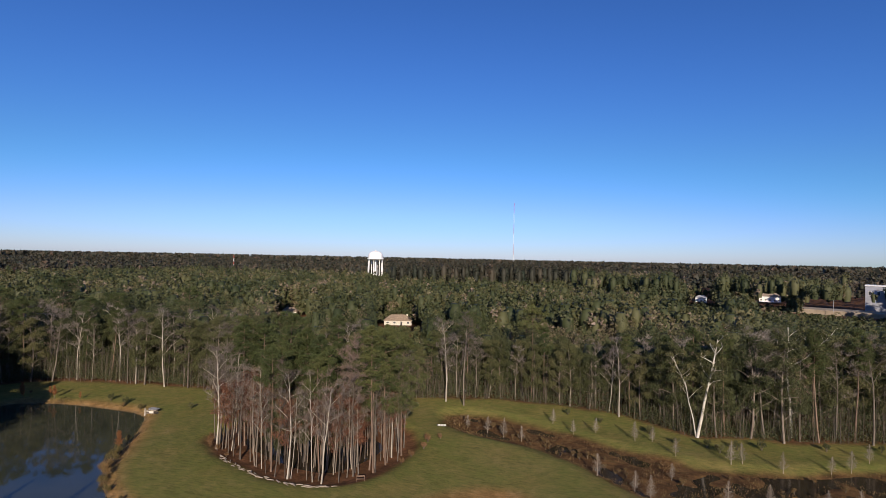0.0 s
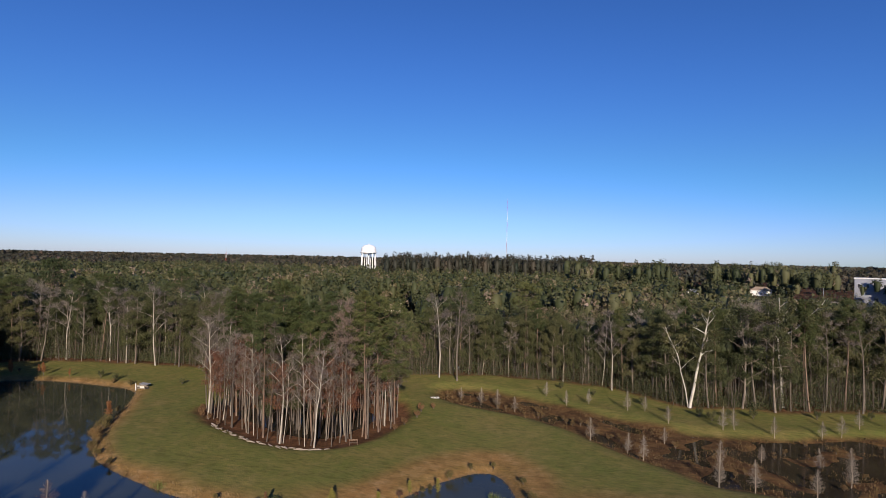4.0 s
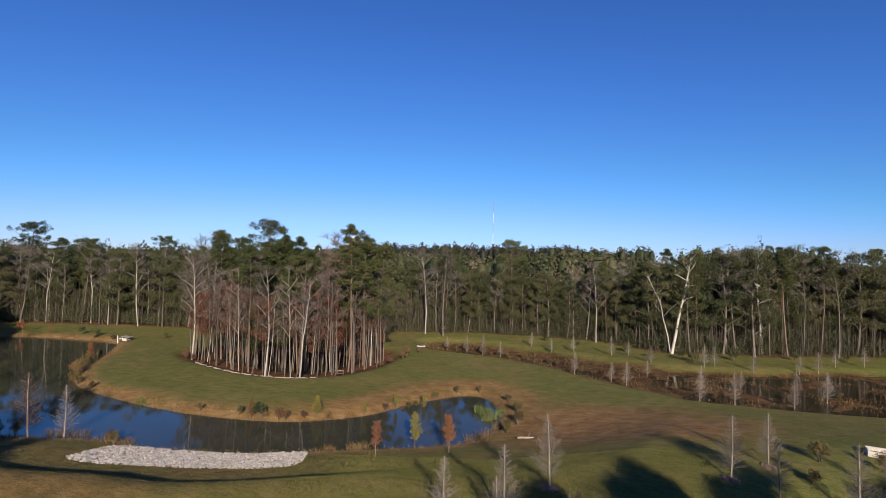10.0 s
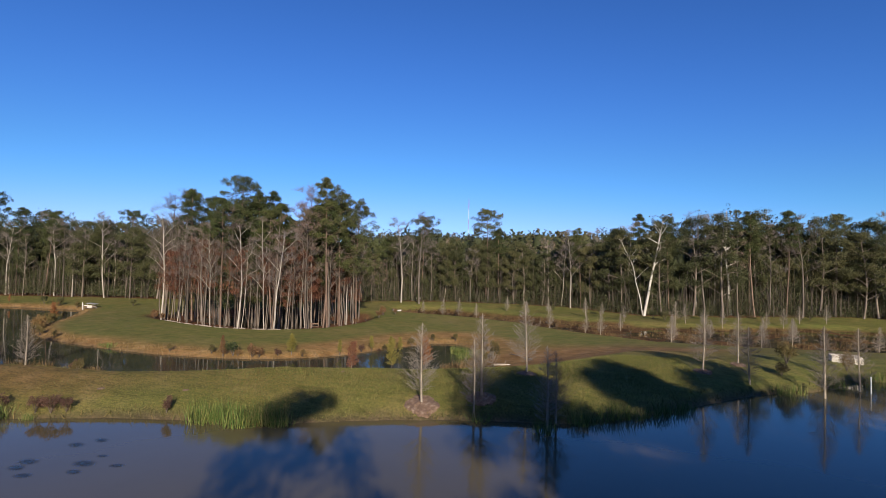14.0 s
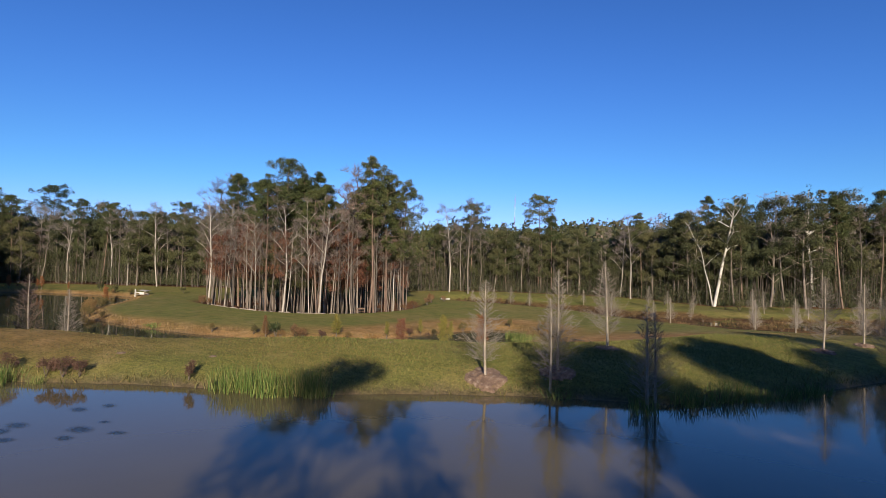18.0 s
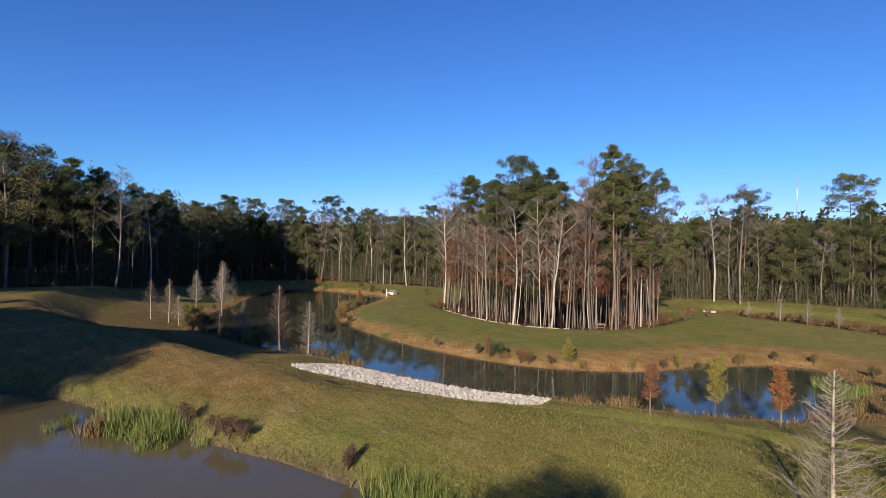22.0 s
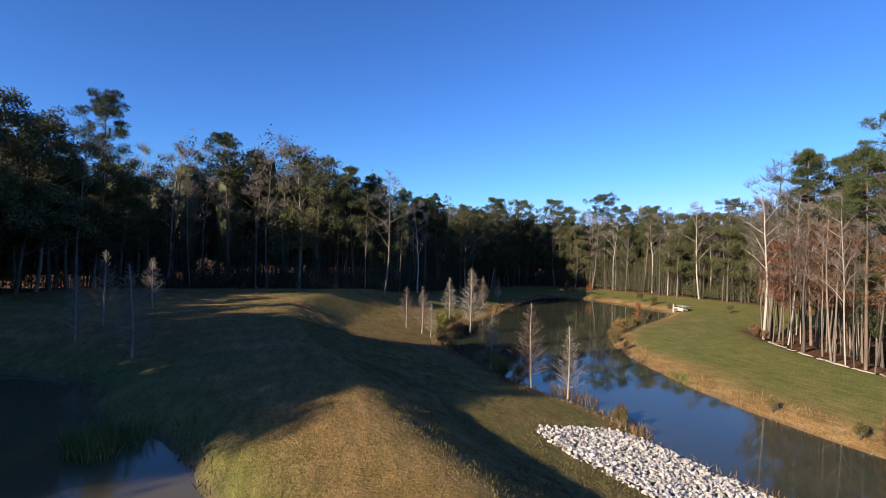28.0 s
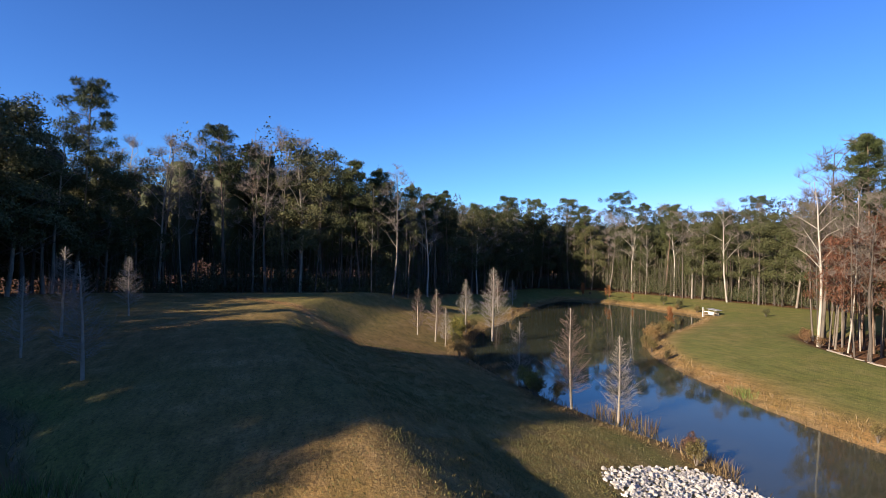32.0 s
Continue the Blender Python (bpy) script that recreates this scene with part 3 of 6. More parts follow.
def limb_tree(t, pts, h, rng, limbs, start, reach, ends, rise=0.6, r0=0.13):
    """Boughs that fork twice; their tips are gathered in ends."""
    for i in range(limbs):
        u = start + (0.97 - start) * (i + rng.random()) / limbs
        p = along(pts, u)
        a = i * 2.4 + rng.uniform(-0.6, 0.6)
        ln = reach * (1.15 - 0.6 * (u - start) / (1 - start)) * rng.uniform(0.7, 1.15)
        e = p + Vector((math.cos(a) * ln, math.sin(a) * ln, ln * rng.uniform(0.4, 1.2) * rise))
        m = p.lerp(e, 0.5) + Vector((rng.uniform(-0.4, 0.4), rng.uniform(-0.4, 0.4), 0.25))
        r = r0 * (1.1 - 0.6 * u)
        t.tube([p, m, e], [r, r * 0.65, r * 0.3], 4)
        ends.append((e, ln))
        for k in range(3):
            q = m.lerp(e, rng.uniform(0, 0.9))
            d = Vector((rng.gauss(0, 1), rng.gauss(0, 1), rng.uniform(0.1, 1.2))).normalized() * ln * rng.uniform(0.3, 0.55)
            t.tube([q, q + d * 0.55 + Vector((0, 0, 0.1)), q + d], [r * 0.45, r * 0.3, r * 0.12], 3)
            ends.append((q + d, ln * 0.6))


def tree_oak(rng, h=22.6, start=0.2, reach=4.3, leaves=LEAF_OAK, bark=BARK_GREY, lean=1.0, fill=1.0):
    t, c = Soup(), Soup()
    pts = curve_pts((0, 0, -0.4), (rng.uniform(-1, 1) * lean, rng.uniform(-1, 1) * lean, h * 0.9), 0.8, rng, 6)
    t.tube(pts, [0.24 * (1 - 0.85 * i / 6) + 0.02 for i in range(7)], 7)
    ends = []
    limb_tree(t, pts, h, rng, 17, start, reach, ends, 0.6, 0.1)
    for e, ln in ends:
        cluster(c, e, 1.3, 0.9, int(rng.uniform(100, 170) * fill), 0.185, rng, 1.6)
    cluster(c, pts[-1], 1.6, 1.2, int(360 * fill), 0.185, rng, 1.6)
    return t.mesh("oak_trunk", bark), c.mesh("oak_crown", leaves, False)


def twigs_at(c, ends, rng, count, size):
    for e, ln in ends:
        for _ in range(count):
            d = Vector((rng.gauss(0, 1), rng.gauss(0, 1), rng.uniform(0.2, 1.6))).normalized() * size * rng.uniform(0.5, 1.2)
            m = e + d * 0.5 + Vector((rng.uniform(-0.1, 0.1), rng.uniform(-0.1, 0.1), 0)) * size
            c.tube([e, m, e + d], [0.03, 0.022, 0.01], 3)
            c.tube([m, m + Vector((rng.gauss(0, 1), rng.gauss(0, 1), 0.8)).normalized() * size * 0.6], [0.02, 0.008], 3)


def tree_bare(rng, h=22.0, start=0.4, reach=3.6, bark=BARK_PALE, lean=1.5, radius=0.21, limbs=11, twig=TWIG_GREY):
    t, c = Soup(), Soup()
    pts = curve_pts((0, 0, -0.4), (rng.uniform(-1, 1) * lean, rng.uniform(-1, 1) * lean, h), 0.9, rng, 7)
    t.tube(pts, [radius * (1 - 0.88 * i / 7) + 0.015 for i in range(8)], 7)
    ends = []
    limb_tree(t, pts, h, rng, limbs, start, reach, ends, 1.0, radius * 0.42)
    twigs_at(c, ends, rng, 7, 1.35)
    return t.mesh("bare_trunk", bark), c.mesh("bare_twigs", twig)


def tree_slim(rng, h=18.0, bark=None, twig=TWIG_DARK, leaves=None):
    """A crowded sapling pole: thin stem, few short boughs near its head."""
    t, c = Soup(), Soup()
    bark = bark or rng.choice((BARK_PALE, BARK_PALE, BARK_PALE, BARK_GREY))
    girth = rng.uniform(0.065, 0.125)
    pts = curve_pts((0, 0, -0.4), (rng.uniform(-1, 1), rng.uniform(-1, 1), h), 0.35, rng, 6)
    t.tube(pts, [girth * (1 - 0.85 * i / 6) + 0.012 for i in range(7)], 6)
    ends = []
    limb_tree(t, pts, h, rng, 13, 0.36, 1.9, ends, 1.2, 0.05)
    if leaves:
        for e, ln in ends:
            cluster(c, e, 0.8, 0.65, 46, 0.13, rng, 1.5)
        return t.mesh("slim_trunk", bark), c.mesh("slim_leaves", leaves, False)
    twigs_at(c, ends, rng, 3, 0.9)
    return t.mesh("slim_trunk", bark), c.mesh("slim_twigs", rng.choice((twig, TWIG_RED)))


def tree_cypress(rng, h=5.0, twig=TWIG, leaves=None, wide=0.28):
    """A young bald cypress: straight leader, a narrow cone of fine ascending twigs."""
    t, c = Soup(), Soup()
    pts = curve_pts((0, 0, -0.15), (rng.uniform(-0.1, 0.1), rng.uniform(-0.1, 0.1), h), 0.06, rng, 6)
    t.tube(pts, [0.075 * (1 - 0.86 * i / 6) + 0.008 for i in range(7)], 6)
    n = 132
    for i in range(n):
        u = 0.17 + 0.81 * (i + rng.random()) / n
        p = along(pts, u)
        a = i * 2.4 + rng.uniform(-0.5, 0.5)
        ln = h * wide * min(1.0, (u - 0.05) / 0.2) * (1.03 - u) ** 0.85 * 1.12 * rng.uniform(0.55, 1.1)
        e = p + Vector((math.cos(a) * ln, math.sin(a) * ln, ln * rng.uniform(0.25, 0.85)))
        c.tube([p, p.lerp(e, 0.55) - Vector((0, 0, ln * 0.1)), e], [0.0135, 0.0095, 0.005], 3)
        for k in range(6):
            q = p.lerp(e, rng.uniform(0.25, 0.98))
            d = ((e - p).normalized() + Vector((rng.gauss(0, 0.6), rng.gauss(0, 0.6), rng.gauss(0.05, 0.45)))).normalized()
            c.tube([q, q + d * ln * rng.uniform(0.25, 0.5)], [0.0075, 0.0045], 3)
        if leaves:
            for k in range(5):
                cluster(c, p.lerp(e, rng.uniform(0.2, 1.05)), 0.09, 0.09, 5, 0.05, rng, 2.0)
    return t.mesh("cypress_stem", LOG if not leaves else BARK_GREY), c.mesh("cypress_twigs", leaves or twig, not leaves)


def tree_sapling(rng, leaves, h=4.0):
    """A slim planted sapling: clear stem below, loose rounded head of small leaves."""
    t, c = Soup(), Soup()
    pts = curve_pts((0, 0, -0.15), (rng.uniform(-0.2, 0.2), rng.uniform(-0.2, 0.2), h), 0.1, rng, 6)
    t.tube(pts, [0.06 * (1 - 0.85 * i / 6) + 0.008 for i in range(7)], 6)
    for i in range(34):
        u = 0.3 + 0.68 * (i + rng.random()) / 34
        p = along(pts, u)
        a = i * 2.4 + rng.uniform(-0.5, 0.5)
        ln = h * 0.17 * min(1.0, (u - 0.22) / 0.16) * (1.1 - u) ** 0.5 * 1.25 * rng.uniform(0.6, 1.1)
        e = p + Vector((math.cos(a) * ln, math.sin(a) * ln, ln * rng.uniform(0.2, 0.9)))
        t.tube([p, e], [0.014, 0.006], 3)
        gen = np.random.default_rng(rng.randrange(1 << 30))
        f = gen.uniform(0.1, 1.1, 95)[:, None]
        c.sprays(np.array(p) * (1 - f) + np.array(e) * f + gen.normal(0, 0.085, (95, 3)), 0.062, gen, 1.8)
    return t.mesh("sapling_stem", BARK_GREY), c.mesh("sapling_leaves", leaves, False)


def shrub(rng, leaves=LEAF_SHRUB, h=1.3, r=0.75, leafy=230):
    t, c = Soup(), Soup()
    for i in range(11):
        a = rng.uniform(0, 6.28)
        e = Vector((math.cos(a) * r * rng.uniform(0.2, 0.9), math.sin(a) * r * rng.uniform(0.2, 0.9), h * rng.uniform(0.6, 1.1)))
        t.tube([(0, 0, -0.1), e * 0.5 + Vector((0, 0, 0.1)), e], [0.02, 0.014, 0.005], 3)
        cluster(c, e * 0.85, r * 0.42, h * 0.3, leafy // 3, 0.075, rng)
    return t.mesh("shrub_stems", BARK_GREY), c.mesh("shrub_leaves", leaves, False)


def reed_clump(rng, material=REED, h=1.5, r=0.7, count=110):
    c = Soup()
    for _ in range(count):
        a, q = rng.uniform(0, 6.28), r * math.sqrt(rng.random())
        p = Vector((math.cos(a) * q, math.sin(a) * q, -0.15))
        tip = p + Vector((rng.gauss(0, 0.22), rng.gauss(0, 0.22), h * rng.uniform(0.55, 1.1)))
        c.blade(p, tip, 0.015, rng)
    return c.mesh("reed_blades", material, False)


def tree_split(rng, stems, spread):
    """A big old tree whose stems are given as chains of places with radii; boughs and a leafy head on each."""
    t, c, ends = Soup(), Soup(), []
    for chain, r in stems:
        pts = [Vector(p) for p in chain]
        n = len(pts) - 1
        fine = [along(pts, i / (n * 3)) + Vector((rng.uniform(-1, 1), rng.uniform(-1, 1), 0)) * 0.12 for i in range(n * 3 + 1)]
        t.tube(fine, [r * (1 - 0.8 * i / (n * 3)) for i in range(n * 3 + 1)], 8)
        limb_tree(t, fine, 20, rng, 9, 0.45, spread, ends, 0.9, r * 0.42)
    for e, ln in ends:
        if rng.random() < 0.6:
            cluster(c, e, 1.0, 0.7, 50, 0.25, rng, 1.5)
    twigs_at(c, ends, rng, 2, 1.0)
    return t.mesh("split_trunk", BARK_WHITE), c.mesh("split_crown", LEAF_OAK, False)


PROTO = {}


def place(kind, variant, make, x, y, label, category, group="", turn=0.0, size=1.0, tall=1.0, tilt=0.0, z=None, names=("trunk", "crown")):
    """Stands a plant on the ground; the first of its variant is built, the others are copies."""
    m = pose(x, y, (ground_z(x, y) if z is None else z), 0, tilt, turn) @ Matrix.Diagonal((size, size, size * tall, 1))
    key = (kind, variant)
    if key not in PROTO:
        ob = new(kind)
        made = make(random.Random(len(PROTO) * 7 + 11))
        for nm, me in zip(names, made if isinstance(made, tuple) else (made,)):
            piece(nm, me, ob)
        ob.matrix_basis = m
        PROTO[key] = ob
    else:
        src = PROTO[key]
        ob = copy_thing(src, m @ Matrix.Diagonal((1 / src.scale[0], 1 / src.scale[1], 1 / src.scale[2], 1)))
    return tagged(ob, label, category, group)


# ---- the woods ----
R = random.Random(5)
KINDS = {
    "pine_tree": ("tall pine with a bare trunk and dark green crown", "pine tree", tree_pine, 6),
    "evergreen_oak": ("broad evergreen tree with olive-green leaves at the wood's edge", "tree", tree_oak, 5),
    "bare_tree": ("leafless pale-trunked hardwood tree at the wood's edge", "bare tree", tree_bare, 5),
    "pole_tree": ("thin leafless pole tree with a pale stem", "bare tree", tree_slim, 7),
    "olive_tree": ("slender tree with a thin olive-brown leafy head", "tree", lambda r: tree_slim(r, 19, BARK_GREY, TWIG, LEAF_OAK), 3),
    "broad_pine": ("broad-crowned dark green pine leaning over the grove's edge", "pine tree", lambda r: tree_pine(r, 24.5, 0.36, 4.4, 34), 2),
    "flat_topped_pine": ("emergent flat-topped pine above the canopy", "pine tree", lambda r: tree_pine(r, 26, 0.72, 4.6, 22), 3),
    "pinkish_tree": ("tall tree with thin pinkish-brown twigs above the grove", "bare tree", lambda r: tree_bare(r, 26, 0.5, 2.6, BARK_GREY, 0.6, 0.2, 15, TWIG_RED), 2),
    "russet_tree": ("slender tree with rust-red winter leaves", "tree", lambda r: tree_slim(r, 13, BARK_GREY, TWIG, LEAF_RED), 3),
}


def stand(kind, x, y, group, size=1.0, tall=1.0, tilt=0.0, variant=None, label=None, turn=None):
    lb, cat, make, count = KINDS[kind]
    v = R.randrange(count) if variant is None else variant
    return place(kind, v, make, x, y, label or lb, cat, group, R.uniform(0, 360) if turn is None else turn, size, tall, tilt)


def edge_points(poly, spacing, out, jitter):
    """Places along an outline, pushed outwards."""
    p = np.array(poly, float)
    q = np.roll(p, -1, 0)
    res = []
    for (ax, ay), (bx, by) in zip(p, q):
        ln = math.hypot(bx - ax, by - ay)
        nx, ny = -(by - ay) / ln, (bx - ax) / ln
        n = max(1, round(ln / spacing))
        for i in range(n):
            u = (i + 0.5 + R.uniform(-0.3, 0.3)) / n
            o = out + R.uniform(-jitter, jitter)
            res.append((ax + (bx - ax) * u + nx * o, ay + (by - ay) * u + ny * o))
    return res


HOUSES = [(-77, 301, 12), (-155, 310, 9), (127, 586, 12), (190, 600, 14), (222, 505, 34)]


def house_cut(x, y):
    """How tall trees may stand, so that each clearing lies open to the south."""
    f = np.ones(len(x))
    for hx, hy, r in HOUSES:
        d = np.array([36.5 - hx, 21 - hy])
        far = np.linalg.norm(d)
        d = d / far
        al = (x - hx) * d[0] + (y - hy) * d[1]
        ac = np.abs((x - hx) * d[1] - (y - hy) * d[0])
        f = np.where((np.hypot(x - hx, y - hy) < r) & (al > -r * 0.6), 0.0, f)
        f = np.where((al > 0) & (ac < r * 0.8), np.minimum(f, np.clip(al * 34 / far / 23, 0.0, 1)), f)
    return f


def far_top(x, y):
    """The wood is lower along the middle of the far meadow."""
    return np.where(np.asarray(y) > 148, np.interp(x, [-60, -15, 0, 38, 52, 70], [0.94, 0.85, 0.76, 0.76, 0.9, 1.0]), 0.98)


# signature trees of the far edge
HERO = [(-124.6, 138.6, 2, 1.0, 7), (1.0, 156.5, 0, 1.05, 4), (40.3, 160.6, 4, 0.9, -2),
        (-89.2, 149.8, 1, 0.95, 3), (-4.5, 158, 2, 1.0, -4), (-80.6, 44, 0, 1.1, 2)]
for hx, hy, hv, hs, ht in HERO:
    stand("bare_tree", hx, hy, "trees of the wood's edge", hs, 1.0, ht, hv, "tall leafless tree with a bright pale trunk", turn=0)

place("forked_white_tree", 0, lambda r: tree_split(r, [([(0, 0, -0.4), (1.3, 0, 7.5), (3.1, 0.2, 16.5), (3.9, 0, 22.5)], 0.36), ([(-0.2, 0.2, 0), (-1.4, 0.3, 6), (-2.6, 0.2, 11.5), (-5.6, 0.5, 18.5)], 0.16)], 3.2),
      57.1, 152.4, "leaning white-trunked tree forked from its foot", "tree", "trees of the wood's edge")
place("wide_armed_tree", 0, lambda r: tree_split(r, [([(0, 0, -0.4), (-0.4, 0, 8), (-1.2, 0, 16.2), (-0.8, 0, 25)], 0.34), ([(-1.1, 0, 15.5), (2.5, 0, 18.2), (7.6, 0, 24.0)], 0.2), ([(-1.1, 0, 15.8), (-3.2, 0, 18.0), (-5.0, 0, 19.5)], 0.15)], 3.2),
      77.4, 158.2, "tall pale tree with two wide spreading arms", "tree", "trees of the wood's edge")
HERO += [(57.1, 152.4), (77.4, 158.2)]
for row, (out, spacing) in enumerate(((0.8, 3.8), (4.6, 4.2))):
    for x, y in edge_points(EDGE, spacing, out, 1.6):
        if y < 25 and abs((x - 38) * 0.92 + (y - 40) * 0.39) < 3.1:
            continue  # the gap through which the sun reaches the pond's middle
        seen = y > 60 or x < -60 or (y < 30 and -60 < x < 20) or (y < 30 and 52 < x < 76)
        if not seen and row:
            continue
        if row == 0 and min(math.hypot(x - h[0], y - h[1]) for h in HERO) < 2.2:
            continue
        u = R.random()
        left = x < -70 and y < 110
        if row == 0:
            kind = "bare_tree" if u < (0.13 if x > 35 and y > 140 else 0.22) else "pole_tree" if u < (0.24 if x > 35 and y > 140 else 0.42) else "evergreen_oak" if u < (0.87 if not left else 0.92) else "pine_tree"
        else:
            kind = "evergreen_oak" if u < 0.62 else "pine_tree" if u < 0.84 else "bare_tree"
        tall = R.uniform(0.9, 1.05) * np.interp(y, [14, 22, 27, 34, 40, 50, 60, 70, 82, 110], [0.9, 1.0, 1.2, 1.24, 1.27, 1.16, 1.0, 0.9, 0.88, 1.0]) if left else R.uniform(0.86, 1.1) * far_top(x, y)
        sz = {"bare_tree": 1.0, "pole_tree": 1.0, "evergreen_oak": 1.0, "pine_tree": 0.92}[kind] * tall
        if y < 30 and -70 < x < 80:
            if u > ((0.92 if x < 14 else 0.7) if row else 0.97):
                continue
            kind, sz = ("evergreen_oak" if u < 0.6 else "pine_tree" if u < 0.74 else "bare_tree"), 1.08 * R.uniform(0.92, 1.06) * float(np.interp(x, [-64, -54, -42, -32, -26, -22, -16, 10.5, 13, 17, 20], [1.0, 0.52, 0.54, 0.6, 0.64, 0.76, 1.02, 1.08, 0.86, 0.9, 1.0]))
        if kind == "evergreen_oak" and row == 0 and left and 46 < y < 78:
            kind = "olive_tree"
        if kind == "pine_tree" and y < 36 and (x < -48 or x > 40):
            kind = "evergreen_oak"  # only one pine towers over the shaded corner
        if y < 0 and x > 46:
            sz *= 0.8
        sz *= max(0.66, float(house_cut(np.array([x]), np.array([y]))[0]))
        stand(kind, x, y, "trees of the wood's edge", sz, 1.0, R.uniform(-3, 3))
stand("pine_tree", -86, 17, "trees of the wood's edge", 1.28, 1.0, 0, 0, "towering pine above the shaded wood's edge")
for x, y, top in ((-135, 149, 29.5), (-120, 157, 24.8), (-126, 160, 24.6), (-101, 157, 21.6), (-105, 172, 26.5), (17.5, 166, 26), (-0.3, 165.5, 24), (-138, 132, 27), (-134, 118, 26), (-128, 107, 25.5)):
    stand("flat_topped_pine", x, y, "pines above the canopy", (top - ground_z(x, y)) / 26, 1.0, 0)

# dense clump beyond the muddy pond's south-east corner
for i in range(12):
    u = (i + R.random()) / 12 if i > 2 else -0.3 + 0.06 * i
    o = R.uniform(-5, -1)
    stand("evergreen_oak", 61.0 + 12 * u + o * 0.68, 11 + 13 * u + o * 0.73, "trees of the wood's edge", R.uniform(0.86, 1.02))
for x, y, s in ((7.5, -1.5, 1.08), (10.0, -4.6, 1.08), (3.5, 0.5, 1.06), (-2.5, 2.5, 1.05), (-9.5, 5.0, 1.02), (-15.5, 5.5, 0.9), (-20.5, 6.0, 0.78), (-26.5, 6.5, 0.6), (-50.0, 8.5, 1.1), (-52.5, 9.5, 1.06), (57.5, 2.0, 1.08), (47.0, -0.5, 0.68), (51.0, -3.0, 0.72), (55.0, -6.0, 0.8), (44.8, -3.5, 0.66), (-57.0, 10.5, 1.2), (-61.0, 12.5, 1.2), (-66.0, 15.0, 1.08), (-70.5, 17.0, 1.0), (-30.0, 7.0, 0.6), (-34.2, 7.5, 0.56), (-38.6, 8.0, 0.5)):
    stand("evergreen_oak", x, y, "trees of the wood's edge", s)
stand("evergreen_oak", 42.4, 1.0, "trees of the wood's edge", 0.95, variant=1, turn=0, label="single evergreen tree on the muddy pond's shore")

# grove on the round knoll between the ponds
def in_grove(margin):
    while True:
        x, y = R.uniform(-48, 0), R.uniform(102, 141)
        if signed(np.array([x]), np.array([y]), P_GROVE)[0] < -margin:
            return x, y


for i in range(24):
    x, y = in_grove(3.2)
    stand("pine_tree", x, y, "trees of the grove", R.uniform(0.78, 0.96), 1.0, R.uniform(-2, 2))
for x, y, top in ((-26.5, 115.5, 27.6), (-40, 119, 25.5), (-37.5, 117, 24.5), (-35, 121, 24.5), (-22, 117, 24.5), (-16, 113, 24), (-5.2, 113, 25.8), (-30, 122, 23.5)):
    stand("pine_tree", x, y, "trees of the grove", (top + 1.7) / 26.3, 1.0, 0, None, "tall pine rising above the grove")
for x, y, top in ((-4.6, 117.5, 24.2), (-3.4, 123, 22.5), (-6.5, 121, 23)):
    stand("broad_pine", x, y, "trees of the grove", (top + 1.7) / 24.5, 1.0, 0)
for x, y, top in ((-8.2, 110.5, 24.2), (-10.5, 113, 22.5)):
    stand("pinkish_tree", x, y, "trees of the grove", (top + 1.7) / 26, 1.0, 0)
for i in range(78):
    x, y = in_grove(2.6)
    stand("pole_tree", x, y, "trees of the grove", R.uniform(0.7, 1.15), 1.0, R.uniform(-3, 3))
for x, y in edge_points(GROVE[::-1], 2.7, -2.6, 1.3):
    stand("pole_tree", x, y, "trees of the grove", R.uniform(0.75, 1.15), 1.0, R.uniform(-3, 3))
for x, y, s in ((-42.8, 115.3, 1.15), (-41, 112.4, 0.95), (-43.5, 117, 0.95), (-33, 110, 0.85), (-19, 105.2, 0.88), (-12, 105.5, 0.8)):
    stand("bare_tree", x, y, "trees of the grove", s, 1.0, R.uniform(-1.5, 1.5), None, "tall leafless pale tree at the grove's rim")
for i in range(28):
    x, y = in_grove(3.4)
    stand("olive_tree", x, y, "trees of the grove", R.uniform(0.75, 1.05))
for i in range(62):
    x, y = in_grove(1.6)
    stand("russet_tree", x, y, "trees of the grove", R.uniform(0.75, 1.25))
for i in range(5):
    x, y = in_grove(5.0)
    stand("evergreen_oak", x, y, "trees of the grove", R.uniform(0.5, 0.78))


